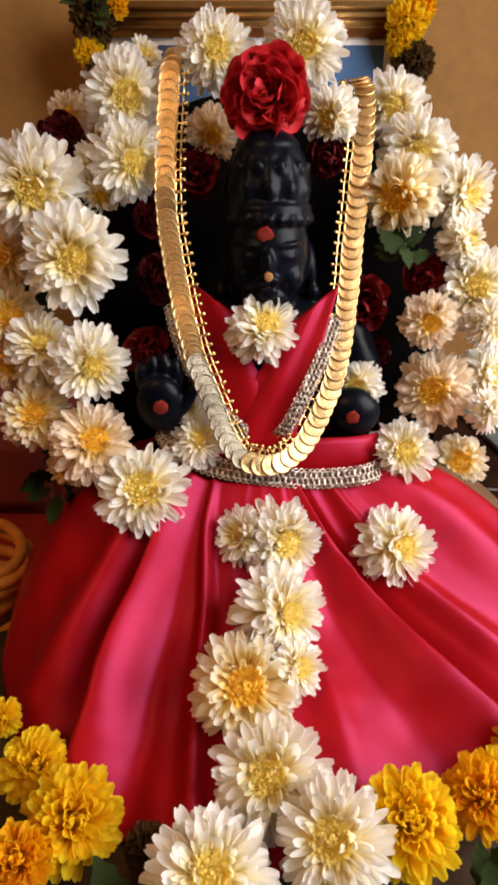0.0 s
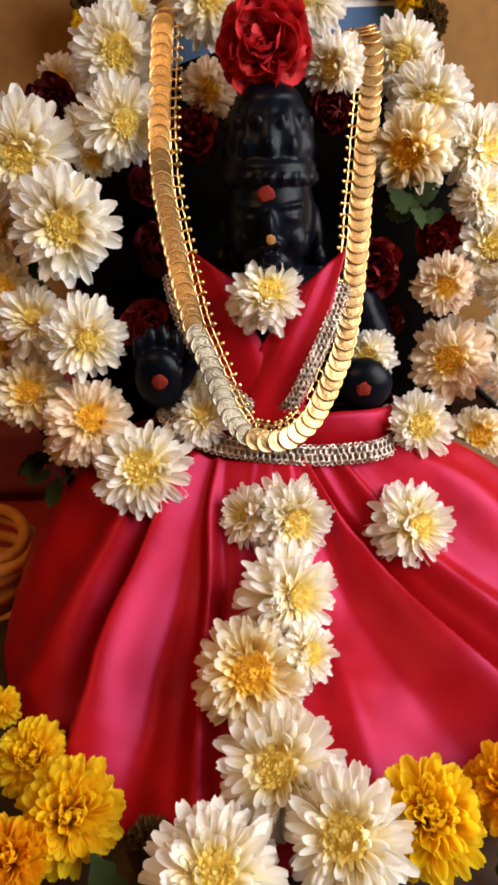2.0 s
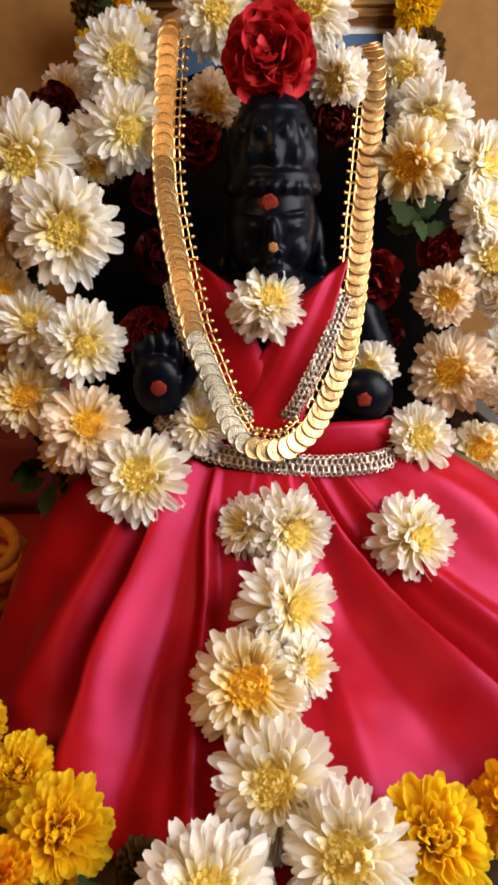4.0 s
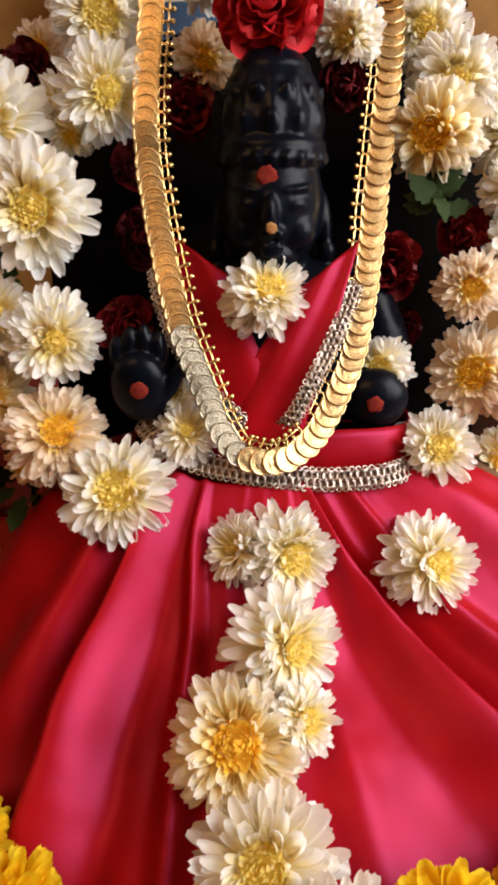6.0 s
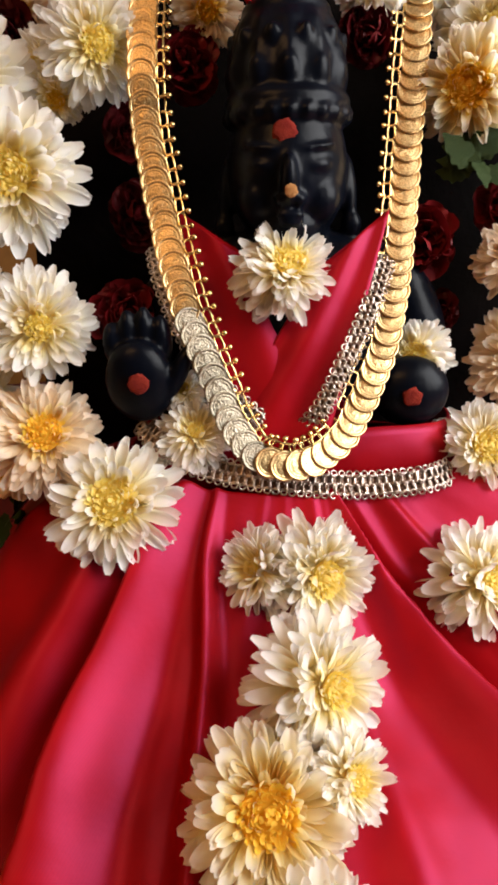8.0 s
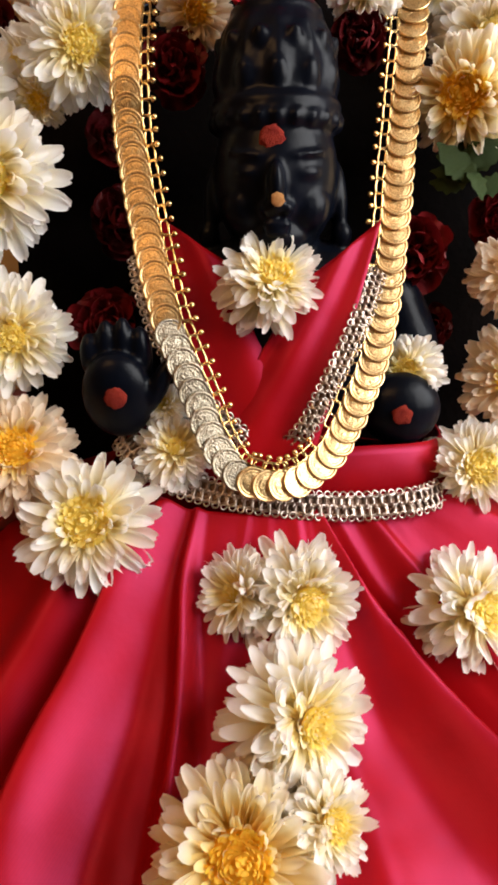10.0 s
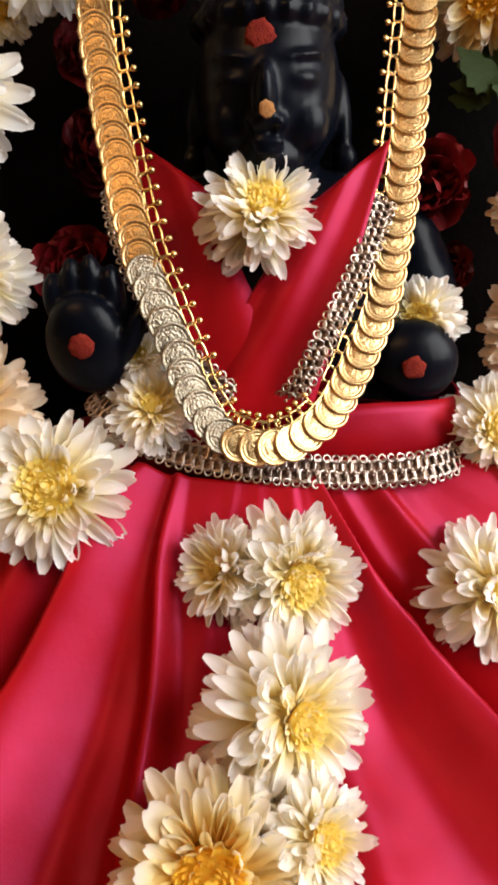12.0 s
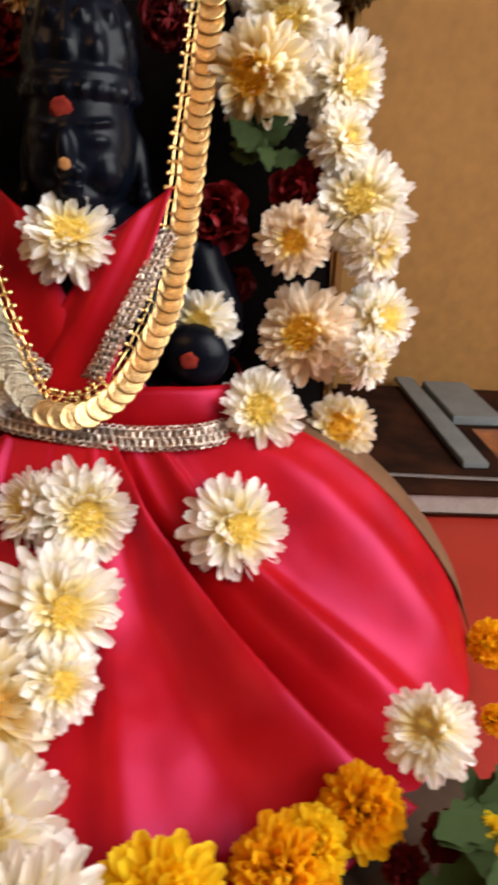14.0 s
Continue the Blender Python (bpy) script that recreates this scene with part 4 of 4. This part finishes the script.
# ---- leaves ----
def leaf_sprig(place, normal, size, n, seed, label):
    rnd = random.Random(seed)
    thing = tagged(new("leaf_sprig"), label, "leaves", "leaf sprigs")
    thing.matrix_basis = facing(place, normal)
    for i in range(n):
        az, lift, k = rnd.uniform(0, 360), rnd.uniform(-5, 55), size * rnd.uniform(0.6, 1.1)
        verts, faces = [], []
        for q in range(9):
            u = q / 8
            lobe = 0.85 + 0.15 * math.cos(q * 3.1)
            w = 0.30 * math.sin(math.pi * (0.06 + 0.9 * u)) * lobe
            zz = 0.25 * math.sin(u * 2.2 + seed)
            verts += [(-w, u, zz + 0.12 * w), (0, u, zz), (w, u - 0.03, zz + 0.12 * w)]
        for q in range(8):
            a = q * 3
            faces += [(a, a + 1, a + 4, a + 3), (a + 1, a + 2, a + 5, a + 4)]
        part_mesh("leaf", mesh_from("leaf", verts, faces, LEAF), thing, pose(rnd.uniform(-0.3, 0.3) * size, rnd.uniform(-0.3, 0.3) * size, 0, 0, 0, az) @ pose(0, 0, 0, lift, rnd.uniform(-30, 30), 0) @ Matrix.Scale(k, 4))
    return thing


leaf_sprig((0.098, 0.418, 0.296), (-0.1, -0.9, 0.3), 0.022, 12, 1, "dark green leaves among the garland flowers")
leaf_sprig((0.190, 0.224, 0.066), (-0.1, -0.5, 0.8), 0.026, 20, 2, "green chrysanthemum leaves beside the skirt hem")
leaf_sprig((0.165, 0.200, 0.045), (-0.1, -0.4, 0.9), 0.021, 16, 3, "green leaves under the yellow flowers")
leaf_sprig((0.110, 0.170, 0.045), (0, -0.4, 0.9), 0.028, 12, 4, "green leaves under the yellow flowers")
leaf_sprig((-0.128, 0.372, 0.150), (-0.1, -0.8, 0.4), 0.024, 12, 5, "dark green leaves hanging below the garland")
leaf_sprig((-0.172, 0.800, 0.530), (0, -0.9, 0.2), 0.032, 14, 6, "dark green leaves in the garland on the picture")
# three added sprigs that cover the wall and darken gaps between the flowers
leaf_sprig((-0.142, 0.425, 0.262), (0.1, -0.9, 0.2), 0.026, 16, 11, "dark green leaves added behind the garland flowers to darken the gaps")
leaf_sprig((-0.138, 0.405, 0.215), (0.1, -0.9, 0.2), 0.026, 16, 12, "dark green leaves added behind the garland flowers to darken the gaps")
leaf_sprig((-0.120, 0.440, 0.315), (0.1, -0.9, 0.2), 0.024, 14, 13, "dark green leaves added behind the garland flowers to darken the gaps")
leaf_sprig((0.06, 0.15, 0.045), (0, -0.4, 0.9), 0.028, 12, 7, "green leaves under the yellow flowers")
leaf_sprig((-0.06, 0.16, 0.045), (0, -0.4, 0.9), 0.028, 12, 8, "green leaves under the yellow flowers")

# ---- picture behind the idol ----
picture = tagged(new("picture_frame"), "gilt framed blue picture leaning behind the idol", "picture")
picture.matrix_basis = pose(0.004, 0.800, TABLE, -4, 0, 0)
PW, PH = 0.194, 0.512
for x0, x1, z0, z1 in ((-PW, PW, PH - 0.034, PH), (-PW, PW, 0, 0.034), (-PW, -PW + 0.034, 0.034, PH - 0.034), (PW - 0.034, PW, 0.034, PH - 0.034)):
    part("moulding", box(bmesh.new(), x0, x1, -0.012, 0.012, z0, z1, 0.003), GILT, picture, "glossy gilt wooden moulding")
for o, d in ((0.006, 0.004), (0.016, 0.003), (0.026, 0.004)):
    for x0, x1, z0, z1 in ((-PW + o, PW - o, PH - o - d, PH - o), (-PW + o, PW - o, o, o + d), (-PW + o, -PW + o + d, o + d, PH - o - d), (PW - o - d, PW - o, o + d, PH - o - d)):
        part("bead_line", box(bmesh.new(), x0, x1, -0.0165, -0.0122, z0, z1, 0.0014), GILT, picture)
part("mat_board", box(bmesh.new(), -PW + 0.03, PW - 0.03, -0.003, 0.004, 0.03, PH - 0.03), MAT_BOARD, picture)
part("print", box(bmesh.new(), -PW + 0.042, PW - 0.042, -0.0045, -0.0032, 0.042, PH - 0.042), BLUE_PRINT, picture, "plain blue print")

# ---- books ----
def book(x, y, z, w, d, h, turn, label):
    thing = tagged(new("book"), label, "book", "stacked books")
    thing.matrix_basis = pose(x, y, z, 0, 0, turn)
    part("page_block", box(bmesh.new(), 0.003, w - 0.003, 0.003, d - 0.003, 0.0012, h - 0.0012), BOOK_PAPER, thing, "greyish page block", False)
    part("cover", box(bmesh.new(), 0, w, 0, d, h - 0.0012, h, 0.0004), BOOK_COVER, thing, "", False)
    part("back_cover", box(bmesh.new(), 0, w, 0, d, 0, 0.0012, 0.0004), BOOK_COVER, thing, "", False)
    part("spine", box(bmesh.new(), w - 0.0028, w + 0.0004, 0.0005, d - 0.0005, 0.0012, h - 0.0012), BOOK_COVER, thing, "", False)
    return thing


book(0.19, 0.545, TABLE + 0.002, 0.26, 0.30, 0.020, 0, "thick book with pale page edges on the table")
book(0.20, 0.575, TABLE + 0.022, 0.24, 0.27, 0.007, -2, "thin dark booklet with a brown picture cover")

bm = box(bmesh.new(), 0.335, 0.428, 0.600, 0.690, TABLE + 0.0291, TABLE + 0.0295)
part("cover_print", bm, mottled("brown_print", (0.10, 0.03, 0.012), (0.30, 0.10, 0.03), 60, 0.5, 0, 300), bpy.data.objects["book.001"], "brown and orange printed picture", False)
bpy.data.objects["cover_print"].matrix_parent_inverse = pose(0.20, 0.575, TABLE + 0.022, 0, 0, -2).inverted()
strip = tagged(part("grey_strip", box(bmesh.new(), -0.012, 0.012, -0.140, 0.140, 0, 0.006, 0.001), GREY_CARD, None, "", False), "long flat grey strip lying on the booklet", "strip")
strip.matrix_basis = pose(0.302, 0.725, TABLE + 0.0295, 0, 0, 1)
card = tagged(part("small_box", box(bmesh.new(), 0, 0.055, 0, 0.135, 0, 0.010, 0.0012), GREY_CARD, None, "", False), "flat pale grey box lying on the booklet", "box")
card.matrix_basis = pose(0.3165, 0.700, TABLE + 0.0295, 0, 0, 0)
# added red cloth, its colour darkened for the shadow it lies in
bm = box(bmesh.new(), -0.42, -0.19, 0.56, 0.76, TABLE + 0.0005, 0.115, 0.012)
bmesh.ops.subdivide_edges(bm, edges=bm.edges[:], cuts=5, use_grid_fill=True)
for v in bm.verts:
    v.co += Vector((0, 0, 0.006 * noise.noise(v.co * 14))) if v.co.z > 0.04 else Vector()
tagged(part("folded_cloth", bm, mottled("shaded_red_cloth", (0.13, 0.008, 0.004), (0.18, 0.014, 0.006), 20, 0.8), None), "folded red cloth on the table, shade put into its colour", "cloth")

# ---- orange cord ----
def cord_coil():
    thing = tagged(new("cord_coil"), "coil of thick twisted orange cord beside the skirt", "cord")
    for q in range(6):
        cu = bpy.data.curves.new("cord_turn", "CURVE")
        cu.dimensions, cu.bevel_depth, cu.bevel_resolution = "3D", 0.0046, 3
        sp = cu.splines.new("POLY")
        sp.points.add(47)
        for i in range(48):
            a = 2 * math.pi * i / 48
            r = 0.040 + 0.004 * math.sin(q * 2.1)
            sp.points[i].co = (-0.208 + r * math.cos(a) + 0.003 * math.sin(q), 0.400 + r * math.sin(a), TABLE + 0.006 + q * 0.0105 + 0.005 * math.sin(a * 2 + q), 1)
        sp.use_cyclic_u = True
        ob = new("cord_turn", cu)
        cu.materials.append(CORD)
        ob.parent = thing
    return thing


cord_coil()
